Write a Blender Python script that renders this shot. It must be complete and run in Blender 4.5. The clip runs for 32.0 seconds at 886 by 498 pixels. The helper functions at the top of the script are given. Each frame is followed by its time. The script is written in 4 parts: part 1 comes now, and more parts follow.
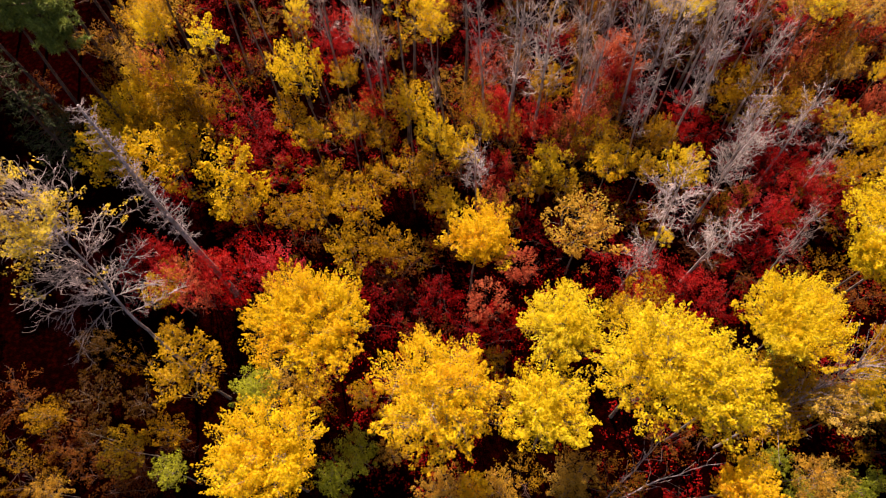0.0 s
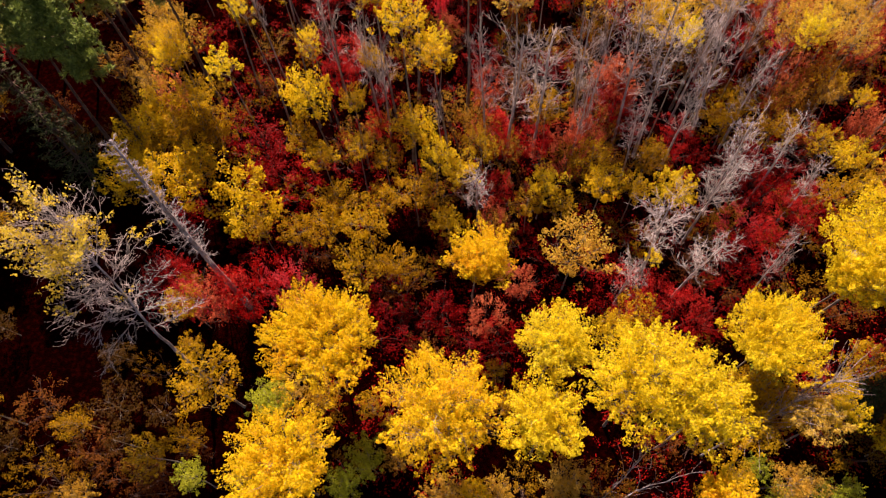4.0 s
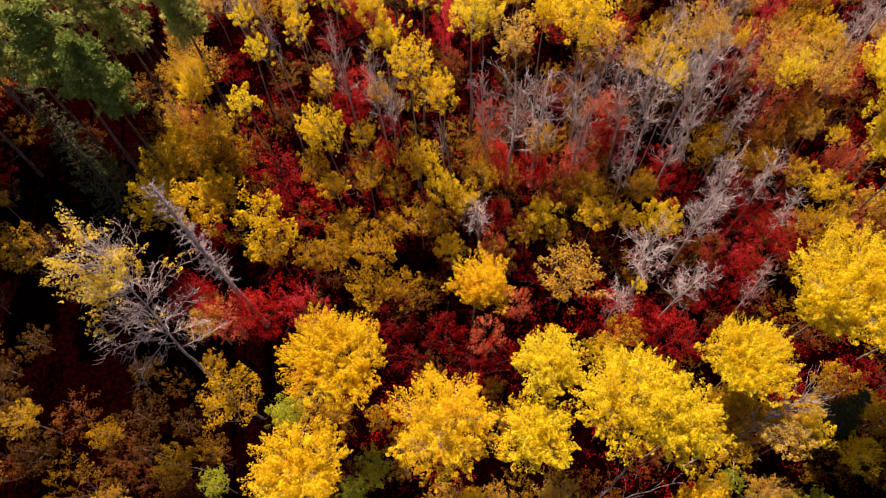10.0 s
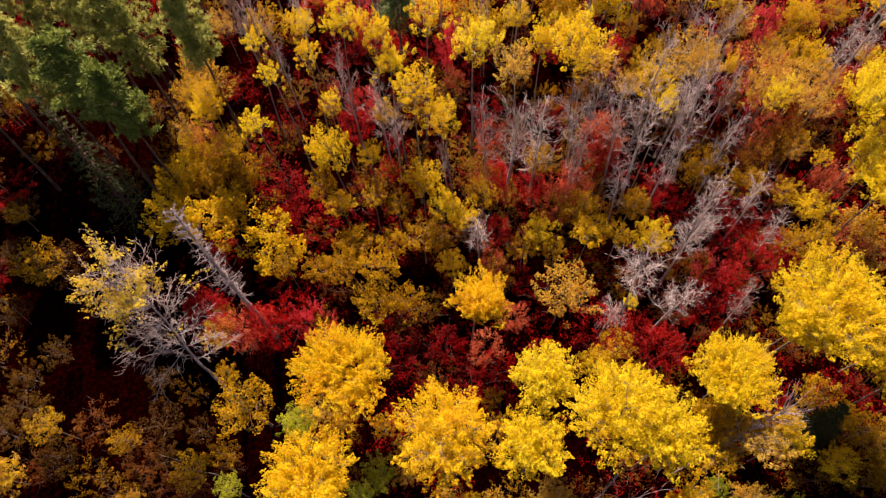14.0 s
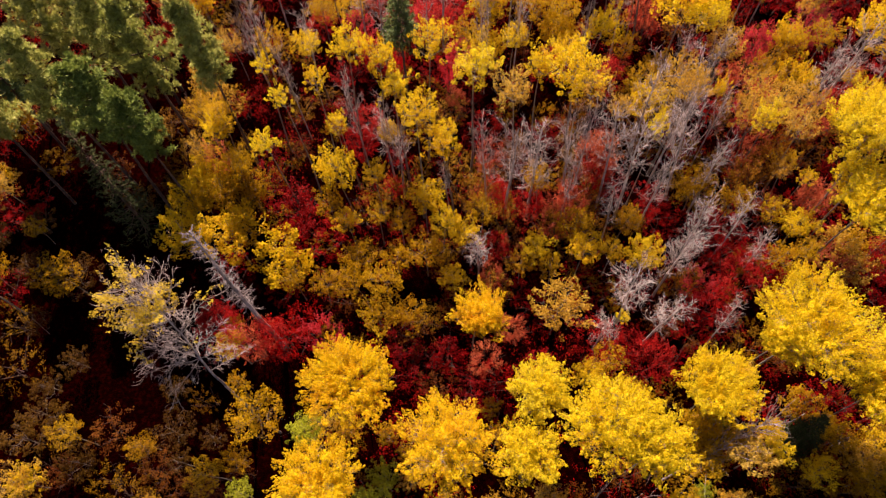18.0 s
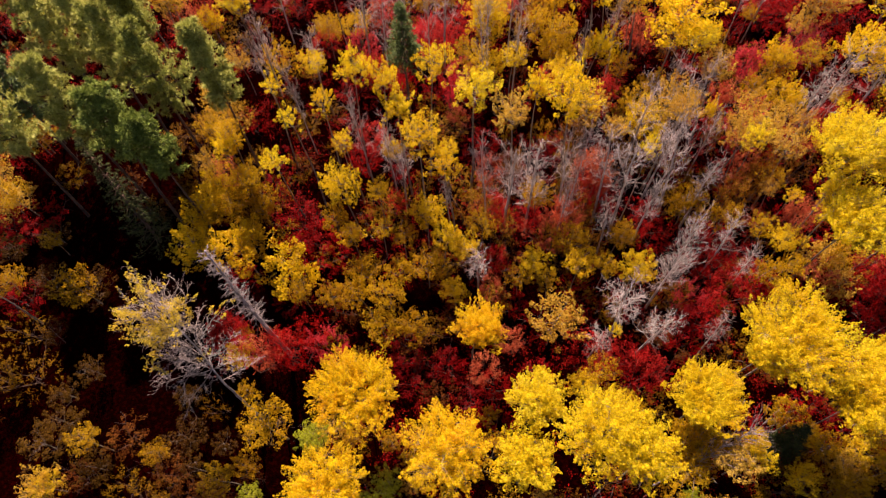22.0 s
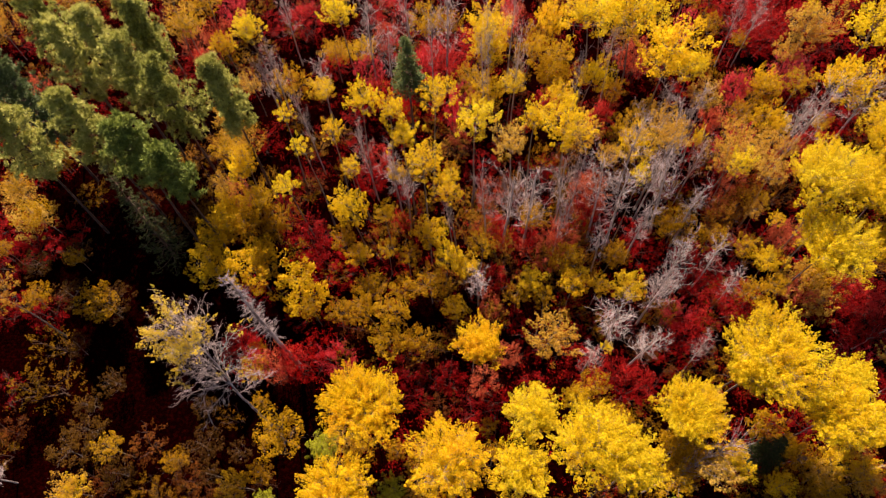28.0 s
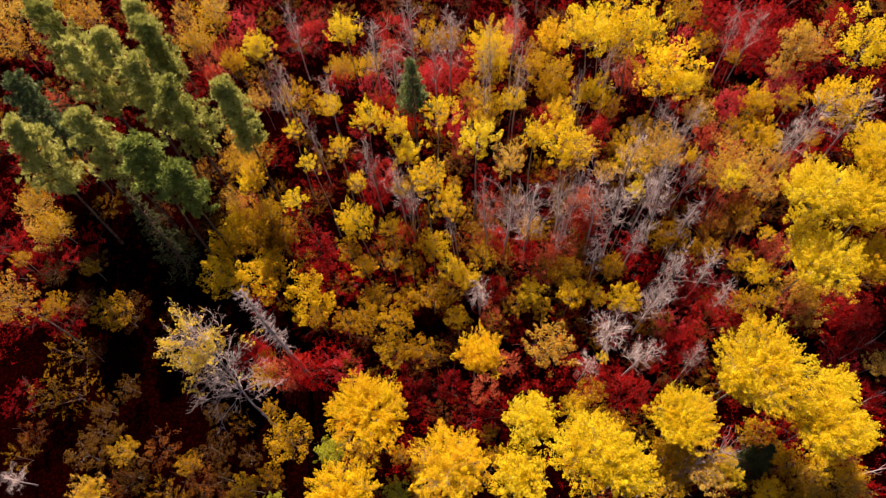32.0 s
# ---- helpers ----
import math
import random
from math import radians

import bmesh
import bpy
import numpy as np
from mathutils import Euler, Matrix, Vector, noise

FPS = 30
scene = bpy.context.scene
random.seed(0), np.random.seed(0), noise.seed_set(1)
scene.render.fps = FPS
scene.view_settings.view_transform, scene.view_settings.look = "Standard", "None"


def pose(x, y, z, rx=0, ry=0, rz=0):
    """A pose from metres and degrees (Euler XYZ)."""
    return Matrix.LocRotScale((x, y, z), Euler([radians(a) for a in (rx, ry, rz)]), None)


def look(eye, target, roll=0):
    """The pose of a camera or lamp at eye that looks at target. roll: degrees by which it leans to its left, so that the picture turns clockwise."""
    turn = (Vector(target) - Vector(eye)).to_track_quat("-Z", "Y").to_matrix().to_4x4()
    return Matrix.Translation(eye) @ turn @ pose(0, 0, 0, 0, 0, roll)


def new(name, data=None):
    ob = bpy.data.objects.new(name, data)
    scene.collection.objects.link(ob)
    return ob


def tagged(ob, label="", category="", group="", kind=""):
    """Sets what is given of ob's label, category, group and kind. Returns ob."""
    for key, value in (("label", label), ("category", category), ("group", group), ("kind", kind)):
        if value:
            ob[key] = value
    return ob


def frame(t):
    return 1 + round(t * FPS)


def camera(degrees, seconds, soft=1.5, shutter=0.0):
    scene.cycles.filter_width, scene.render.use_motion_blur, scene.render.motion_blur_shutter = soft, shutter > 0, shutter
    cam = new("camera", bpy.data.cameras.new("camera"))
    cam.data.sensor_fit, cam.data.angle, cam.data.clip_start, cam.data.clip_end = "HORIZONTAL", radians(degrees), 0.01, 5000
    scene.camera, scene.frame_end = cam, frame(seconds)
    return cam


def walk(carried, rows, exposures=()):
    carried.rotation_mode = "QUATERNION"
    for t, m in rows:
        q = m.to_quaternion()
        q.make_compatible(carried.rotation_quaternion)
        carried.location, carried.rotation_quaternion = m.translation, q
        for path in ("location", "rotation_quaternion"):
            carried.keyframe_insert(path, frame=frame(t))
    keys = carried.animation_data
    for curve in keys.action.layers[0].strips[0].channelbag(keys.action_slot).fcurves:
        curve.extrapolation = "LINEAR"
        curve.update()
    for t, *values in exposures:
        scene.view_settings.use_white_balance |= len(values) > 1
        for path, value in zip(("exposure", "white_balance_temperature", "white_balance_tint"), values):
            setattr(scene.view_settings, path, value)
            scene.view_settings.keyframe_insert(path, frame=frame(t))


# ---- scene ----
cam = camera(72, 32.0, soft=1.3)
walk(cam, [
    (0, pose(-0.011, -0.025, 25.247, 28.766, 2.297, -5.220)),
    (2, pose(0.003, -0.042, 26.078, 28.762, 2.352, -5.116)),
    (4, pose(0.020, -0.069, 26.915, 28.784, 2.397, -4.995)),
    (6, pose(0.039, -0.100, 27.755, 28.820, 2.432, -4.866)),
    (8, pose(0.058, -0.129, 28.596, 28.863, 2.456, -4.736)),
    (10, pose(0.077, -0.153, 29.435, 28.903, 2.470, -4.611)),
    (12, pose(0.096, -0.169, 30.272, 28.935, 2.474, -4.494)),
    (14, pose(0.114, -0.177, 31.106, 28.956, 2.469, -4.390)),
    (16, pose(0.130, -0.175, 31.935, 28.965, 2.456, -4.297)),
    (18, pose(0.144, -0.165, 32.761, 28.962, 2.440, -4.218)),
    (20, pose(0.157, -0.150, 33.582, 28.950, 2.420, -4.149)),
    (22, pose(0.168, -0.132, 34.400, 28.932, 2.403, -4.087)),
    (24, pose(0.177, -0.117, 35.216, 28.916, 2.389, -4.027)),
    (26, pose(0.184, -0.111, 36.032, 28.910, 2.385, -3.964)),
    (28, pose(0.190, -0.120, 36.849, 28.925, 2.395, -3.889)),
    (30, pose(0.196, -0.154, 37.670, 28.972, 2.424, -3.794)),
    (32, pose(0.200, -0.221, 38.497, 29.066, 2.477, -3.666)),
], [(0, 1.95, 7100, 36), (32, 1.95, 7100, 36)])

# ---- world, sun ----
SUN_TO = Vector((-0.11, 0.70, 0.71)).normalized()
world = bpy.data.worlds.new("sky")
scene.world = world
world.use_nodes = True
sky = world.node_tree.nodes.new("ShaderNodeTexSky")
sky.sky_type = "NISHITA"
sky.sun_disc = False
sky.sun_elevation = math.asin(SUN_TO.z)
sky.sun_rotation = math.atan2(SUN_TO.x, SUN_TO.y)
background = world.node_tree.nodes["Background"]
background.inputs["Strength"].default_value = 0.05
world.node_tree.links.new(sky.outputs["Color"], background.inputs["Color"])
sun = new("sun", bpy.data.lights.new("sun", "SUN"))
sun.data.energy = 5.0
sun.data.angle = radians(0.55)
sun.data.color = (1.0, 0.94, 0.84)
sun.matrix_world = look(SUN_TO * 80, (0, 0, 0))


# ---- materials ----
def material(name):
    m = bpy.data.materials.new(name)
    m.use_nodes = True
    m.node_tree.nodes.clear()
    return m, m.node_tree.nodes, m.node_tree.links


def ramp(nodes, stops):
    node = nodes.new("ShaderNodeValToRGB")
    while len(node.color_ramp.elements) < len(stops):
        node.color_ramp.elements.new(0.5)
    for element, (place, colour) in zip(node.color_ramp.elements, stops):
        element.position, element.color = place, (*colour, 1)
    return node


def mix_colour(nodes, links, kind, amount, a, b):
    node = nodes.new("ShaderNodeMix")
    node.data_type, node.blend_type = "RGBA", kind
    for socket, value in ((node.inputs[0], amount), (node.inputs[6], a), (node.inputs[7], b)):
        if isinstance(value, (int, float)):
            socket.default_value = value
        elif isinstance(value, tuple):
            socket.default_value = (*value, 1)
        else:
            links.new(value, socket)
    return node.outputs[2]


def leaf_material(name, colours, through_leaf=0.6, rough=0.6, spread=0.28, each=0.36):
    """Leaves: one tint for a tree, patches of tint within its crown, and a tint for each leaf; light shines through."""
    m, nodes, links = material(name)
    out = nodes.new("ShaderNodeOutputMaterial")
    info, geo = nodes.new("ShaderNodeObjectInfo"), nodes.new("ShaderNodeNewGeometry")
    coords, patches = nodes.new("ShaderNodeTexCoord"), nodes.new("ShaderNodeTexNoise")
    patches.inputs["Scale"].default_value, patches.inputs["Detail"].default_value = 0.9, 2.0
    links.new(coords.outputs["Object"], patches.inputs["Vector"])
    total = nodes.new("ShaderNodeMath")
    total.operation = "MULTIPLY_ADD"
    links.new(geo.outputs["Random Per Island"], total.inputs[0])
    total.inputs[1].default_value = spread
    links.new(patches.outputs["Fac"], total.inputs[2])
    shift = nodes.new("ShaderNodeMath")
    shift.operation = "MULTIPLY_ADD"
    links.new(info.outputs["Random"], shift.inputs[0])
    shift.inputs[1].default_value = each
    links.new(total.outputs[0], shift.inputs[2])
    scaled = nodes.new("ShaderNodeMapRange")
    scaled.inputs["From Min"].default_value, scaled.inputs["From Max"].default_value = 0.38, 1.0 + spread * 0.75
    links.new(shift.outputs[0], scaled.inputs["Value"])
    tint = ramp(nodes, [(i / (len(colours) - 1), c) for i, c in enumerate(colours)])
    links.new(scaled.outputs["Result"], tint.inputs["Fac"])
    face = nodes.new("ShaderNodeBsdfPrincipled")
    face.inputs["Roughness"].default_value = rough
    face.inputs["Specular IOR Level"].default_value = 0.08
    links.new(tint.outputs["Color"], face.inputs["Base Color"])
    glow = nodes.new("ShaderNodeBsdfTranslucent")
    links.new(tint.outputs["Color"], glow.inputs["Color"])
    both = nodes.new("ShaderNodeMixShader")
    both.inputs["Fac"].default_value = through_leaf
    links.new(face.outputs[0], both.inputs[1])
    links.new(glow.outputs[0], both.inputs[2])
    links.new(both.outputs[0], out.inputs["Surface"])
    return m


def bark_material(name, light, dark, scale=7.0, streak=0.25, bump=0.5):
    m, nodes, links = material(name)
    out, face = nodes.new("ShaderNodeOutputMaterial"), nodes.new("ShaderNodeBsdfPrincipled")
    coords, mapping = nodes.new("ShaderNodeTexCoord"), nodes.new("ShaderNodeMapping")
    mapping.inputs["Scale"].default_value = (1, 1, streak)
    links.new(coords.outputs["Object"], mapping.inputs["Vector"])
    grain, blotch = nodes.new("ShaderNodeTexNoise"), nodes.new("ShaderNodeTexNoise")
    grain.inputs["Scale"].default_value, grain.inputs["Detail"].default_value = scale * 4, 5
    blotch.inputs["Scale"].default_value, blotch.inputs["Detail"].default_value = scale * 0.35, 3
    links.new(mapping.outputs["Vector"], grain.inputs["Vector"])
    links.new(coords.outputs["Object"], blotch.inputs["Vector"])
    tint = ramp(nodes, [(0.3, dark), (0.55, light), (0.75, tuple(min(1, c * 1.25) for c in light))])
    links.new(grain.outputs["Fac"], tint.inputs["Fac"])
    worn = ramp(nodes, [(0.35, (0.55, 0.52, 0.48)), (0.6, (1, 1, 1))])
    links.new(blotch.outputs["Fac"], worn.inputs["Fac"])
    colour = mix_colour(nodes, links, "MULTIPLY", 1.0, tint.outputs["Color"], worn.outputs["Color"])
    links.new(colour, face.inputs["Base Color"])
    face.inputs["Roughness"].default_value = 0.85
    face.inputs["Specular IOR Level"].default_value = 0.15
    relief = nodes.new("ShaderNodeBump")
    relief.inputs["Strength"].default_value, relief.inputs["Distance"].default_value = bump, 0.02
    links.new(grain.outputs["Fac"], relief.inputs["Height"])
    links.new(relief.outputs["Normal"], face.inputs["Normal"])
    links.new(face.outputs[0], out.inputs["Surface"])
    return m


def ground_material():
    m, nodes, links = material("shaded_litter")
    out, face = nodes.new("ShaderNodeOutputMaterial"), nodes.new("ShaderNodeBsdfPrincipled")
    coords = nodes.new("ShaderNodeTexCoord")
    fine, broad, cells = nodes.new("ShaderNodeTexNoise"), nodes.new("ShaderNodeTexNoise"), nodes.new("ShaderNodeTexVoronoi")
    fine.inputs["Scale"].default_value, fine.inputs["Detail"].default_value = 5.0, 8
    broad.inputs["Scale"].default_value, broad.inputs["Detail"].default_value = 0.16, 4
    cells.inputs["Scale"].default_value = 14.0
    for node in (fine, broad, cells):
        links.new(coords.outputs["Object"], node.inputs["Vector"])
    # Near-black tones: the wood's shade is put into the litter colour.
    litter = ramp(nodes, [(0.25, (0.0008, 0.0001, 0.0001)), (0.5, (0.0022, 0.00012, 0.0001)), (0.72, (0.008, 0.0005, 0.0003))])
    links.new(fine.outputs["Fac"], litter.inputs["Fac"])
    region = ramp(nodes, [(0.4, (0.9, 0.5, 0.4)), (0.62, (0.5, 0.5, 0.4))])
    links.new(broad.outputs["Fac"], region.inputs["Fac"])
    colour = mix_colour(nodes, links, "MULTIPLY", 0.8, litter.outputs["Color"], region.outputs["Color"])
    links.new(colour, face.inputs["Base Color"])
    face.inputs["Roughness"].default_value = 0.95
    face.inputs["Specular IOR Level"].default_value = 0.0
    relief = nodes.new("ShaderNodeBump")
    relief.inputs["Strength"].default_value, relief.inputs["Distance"].default_value = 0.7, 0.06
    links.new(cells.outputs["Distance"], relief.inputs["Height"])
    links.new(relief.outputs["Normal"], face.inputs["Normal"])
    links.new(face.outputs[0], out.inputs["Surface"])
    return m


LEAF = {
    "yellow": leaf_material("yellow_leaf", [(0.50, 0.265, 0.002), (0.59, 0.39, 0.004), (0.63, 0.485, 0.008), (0.60, 0.50, 0.022)]),
    "gold": leaf_material("gold_leaf", [(0.60, 0.26, 0.006), (0.62, 0.365, 0.005), (0.64, 0.45, 0.005), (0.62, 0.495, 0.008)], spread=0.34, each=0.22),
    "tan": leaf_material("tan_leaf", [(0.26, 0.114, 0.01), (0.38, 0.199, 0.014), (0.48, 0.294, 0.03), (0.50, 0.342, 0.06)]),
    "pale": leaf_material("pale_yellow_leaf", [(0.42, 0.25, 0.015), (0.52, 0.36, 0.025), (0.58, 0.45, 0.05)]),
    "lime": leaf_material("lime_leaf", [(0.32, 0.162, 0.002), (0.46, 0.266, 0.003), (0.57, 0.380, 0.005), (0.62, 0.456, 0.012)]),
    "olive": leaf_material("olive_leaf", [(0.18, 0.076, 0.001), (0.29, 0.143, 0.001), (0.39, 0.222, 0.002), (0.46, 0.285, 0.008)]),
    "green": leaf_material("green_leaf", [(0.16, 0.18, 0.008), (0.25, 0.27, 0.012), (0.36, 0.35, 0.02)]),
    "crimson": leaf_material("crimson_leaf", [(0.11, 0.0015, 0.001), (0.22, 0.003, 0.002), (0.36, 0.011, 0.007), (0.52, 0.06, 0.038)]),
    "rust": leaf_material("rust_leaf", [(0.04, 0.006, 0.001), (0.09, 0.019, 0.002), (0.165, 0.05, 0.006), (0.22, 0.09, 0.01)]),
    "umber": leaf_material("olive_brown_leaf", [(0.07, 0.026, 0.001), (0.15, 0.067, 0.001), (0.24, 0.122, 0.002), (0.30, 0.17, 0.006)]),
    "wine": leaf_material("wine_leaf", [(0.07, 0.0006, 0.0005), (0.15, 0.0012, 0.0008), (0.25, 0.002, 0.001), (0.35, 0.014, 0.006)]),
    "dusty": leaf_material("dusty_brown_leaf", [(0.10, 0.021, 0.002), (0.17, 0.06, 0.003), (0.25, 0.115, 0.008), (0.33, 0.19, 0.02)]),
    # Brown-gold leaf dimmed: the shade over the ochre shrubs is in this tint.
    "wisp": leaf_material("shaded_gold_leaf", [(0.03, 0.010, 0.001), (0.055, 0.022, 0.001), (0.085, 0.038, 0.002), (0.13, 0.062, 0.004)]),
    "salmon": leaf_material("salmon_leaf", [(0.18, 0.012, 0.005), (0.30, 0.038, 0.014), (0.46, 0.11, 0.045), (0.40, 0.15, 0.045)]),
    "pink": leaf_material("pink_leaf", [(0.26, 0.006, 0.008), (0.40, 0.028, 0.03), (0.52, 0.09, 0.08)]),
    "pine": leaf_material("pine_needles", [(0.09, 0.11, 0.016), (0.27, 0.28, 0.05), (0.52, 0.49, 0.13)], 0.3, 0.5, 0.6),
    # A fresher green of its own, also darkened to carry some shade.
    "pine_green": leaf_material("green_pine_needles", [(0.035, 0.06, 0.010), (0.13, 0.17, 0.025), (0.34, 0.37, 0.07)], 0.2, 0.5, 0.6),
    # Shaded copy of the pine needles, darkened in colour for neighbours' shade.
    "pine_shaded": leaf_material("shaded_pine_needles", [(0.03, 0.055, 0.015), (0.06, 0.09, 0.025), (0.10, 0.13, 0.04)], 0.06, 0.5),
    # Spruce needles taken nearly to black, so that the colour holds the shade.
    "spruce_shaded": leaf_material("shaded_spruce_needles", [(0.006, 0.009, 0.002), (0.014, 0.02, 0.004), (0.05, 0.06, 0.014)], 0.03, 0.7, 0.6),
    "spruce": leaf_material("spruce_needles", [(0.02, 0.04, 0.012), (0.05, 0.08, 0.02), (0.11, 0.14, 0.03)], 0.12, 0.5, 0.6),
    "floor": leaf_material("undergrowth_leaf", [(0.05, 0.0004, 0.0003), (0.12, 0.0006, 0.0004), (0.23, 0.002, 0.0008), (0.16, 0.016, 0.002)], 0.4, 0.75, 0.8),
}
BARK = {
    "aspen": bark_material("aspen_bark", (0.20, 0.155, 0.115), (0.06, 0.042, 0.03)),
    "dead": bark_material("weathered_wood", (0.40, 0.325, 0.28), (0.14, 0.107, 0.09), 9.0, 0.15),
    "grey": bark_material("grey_dead_wood", (0.29, 0.235, 0.21), (0.11, 0.085, 0.075), 9.0, 0.15),
    "pine": bark_material("pine_bark", (0.09, 0.052, 0.034), (0.03, 0.018, 0.012), 6.0),
    "shrub": bark_material("shrub_bark", (0.075, 0.042, 0.03), (0.03, 0.016, 0.012), 10.0),
}


# ---- mesh helpers ----
def mesh_of(name, verts, faces, mat, smooth=False):
    me = bpy.data.meshes.new(name)
    me.from_pydata(verts if isinstance(verts, list) else verts.tolist(), [], faces if isinstance(faces, list) else faces.tolist())
    me.materials.append(mat)
    if smooth:
        me.polygons.foreach_set("use_smooth", np.ones(len(me.polygons), dtype=bool))
    me.update()
    return me


def unit(v):
    return v / np.maximum(np.linalg.norm(v, axis=-1, keepdims=True), 1e-9)


class Wood:
    """Collects tapered round branches into one mesh."""

    def __init__(self):
        self.verts, self.faces, self.count = [], [], 0

    def tube(self, points, radii, sides=5):
        points = np.asarray(points, float)
        along = unit(np.gradient(points, axis=0))
        side = unit(np.cross(along, (0.31, 0.17, 0.94)) + 1e-6)
        other = np.cross(along, side)
        n = len(points)
        turn = np.arange(sides) * 2 * np.pi / sides
        ring = points[:, None] + np.asarray(radii)[:, None, None] * (
            np.cos(turn)[None, :, None] * side[:, None] + np.sin(turn)[None, :, None] * other[:, None])
        base = self.count
        self.verts.extend(ring.reshape(-1, 3).tolist())
        for i in range(n - 1):
            for j in range(sides):
                k = (j + 1) % sides
                a = base + i * sides
                self.faces.append((a + j, a + k, a + sides + k, a + sides + j))
        self.faces.append(tuple(base + (n - 1) * sides + j for j in range(sides)))
        self.count += n * sides

    def mesh(self, name, mat):
        return mesh_of(name, self.verts, self.faces, mat, True)


def bent(rng, start, way, length, steps=5, wander=0.12, lift=0.0):
    """Points of a branch that leaves start along way, wanders, and lifts or droops towards its end."""
    pts, p, d = [np.array(start, float)], np.array(start, float), unit(np.array(way, float))
    for i in range(steps):
        d = unit(d + rng.normal(0, wander, 3) + (0, 0, lift))
        p = p + d * length / steps
        pts.append(p.copy())
    return np.array(pts)


def leaves(rng, centres, ways, size, per, reach, flat=0.35, slim=0.7, shell=None, loose=0.55):
    """Small pointed leaves strewn in tufts round centres; each tuft is drawn out along its way. shell: the way out of the crown, to which
    the leaves turn their faces. Returns points and faces."""
    n = len(centres) * per
    c = np.repeat(centres, per, 0)
    w = np.repeat(unit(ways), per, 0)
    s = rng.uniform(-0.5, 1.0, (n, 1))
    spread = reach[0] * (1.15 - 0.8 * np.clip(s, 0, 1))
    c = c + w * s * reach[1] + unit(rng.normal(0, 1, (n, 3))) * spread * rng.uniform(0.2, 1.0, (n, 1))
    normal = rng.normal(0, loose, (n, 3)) + np.array([0, 0, flat])
    if shell is not None:
        normal = normal + np.repeat(unit(shell), per, 0) * 0.9
    normal = unit(normal)
    axis = unit(np.cross(normal, rng.normal(0, 1, (n, 3))) + w * 0.4)
    side = unit(np.cross(normal, axis))
    length = size * rng.uniform(0.65, 1.4, (n, 1))
    wide = length * slim
    a = c - axis * length * 0.5 + side * wide * 0.45
    b = c - axis * length * 0.35 - side * wide * 0.55
    t = c + axis * length * 0.6
    return np.stack([a, b, t], 1).reshape(-1, 3), np.arange(n * 3).reshape(-1, 3)


def spawn(name, parts, m, label, category, group=""):
    """A thing: an empty at its base, with its parts. Things alike share their meshes."""
    base = tagged(new(name), label, category, group)
    base.empty_display_size = 0.3
    base.matrix_world = m
    for part_name, me, tag in parts:
        piece = new(part_name, me)
        piece.parent = base
        if part_name == "twig_spray":
            piece["kind"] = "stuff"
        if tag:
            piece["label"] = tag
    return base


# ---- trees ----
def plume_leaves(rng, starts, ways, lengths, widths, per, size, loose=0.5, slim=0.72):
    """Small pointed leaves packed into plumes: each plume swells from its start and tapers to a tip that turns upward."""
    n = len(starts) * per
    start, way = np.repeat(starts, per, 0), np.repeat(unit(ways), per, 0)
    long, wide = np.repeat(lengths, per)[:, None], np.repeat(widths, per)[:, None]
    s = rng.beta(1.7, 1.25, (n, 1))
    swell = np.sin(np.pi * np.clip(0.14 + 0.86 * s, 0, 1)) ** 0.75
    round_by = rng.normal(0, 1, (n, 3))
    radial = unit(round_by - way * (round_by * way).sum(1, keepdims=True))
    c = start + way * long * s + (0, 0, 0.22) * long * s * s + radial * wide * swell * rng.uniform(0.05, 1, (n, 1)) ** 0.5
    normal = unit(radial * 0.55 + way * 0.25 + np.array([0, 0, 0.55]) + rng.normal(0, loose, (n, 3)))
    axis = unit(np.cross(normal, rng.normal(0, 1, (n, 3))) + way * 0.5)
    side = unit(np.cross(normal, axis))
    length = size * rng.uniform(0.6, 1.35, (n, 1))
    width = length * slim
    a = c - axis * length * 0.5 + side * width * 0.45
    b = c - axis * length * 0.35 - side * width * 0.55
    t = c + axis * length * 0.6
    return np.stack([a, b, t], 1).reshape(-1, 3), np.arange(n * 3).reshape(-1, 3)


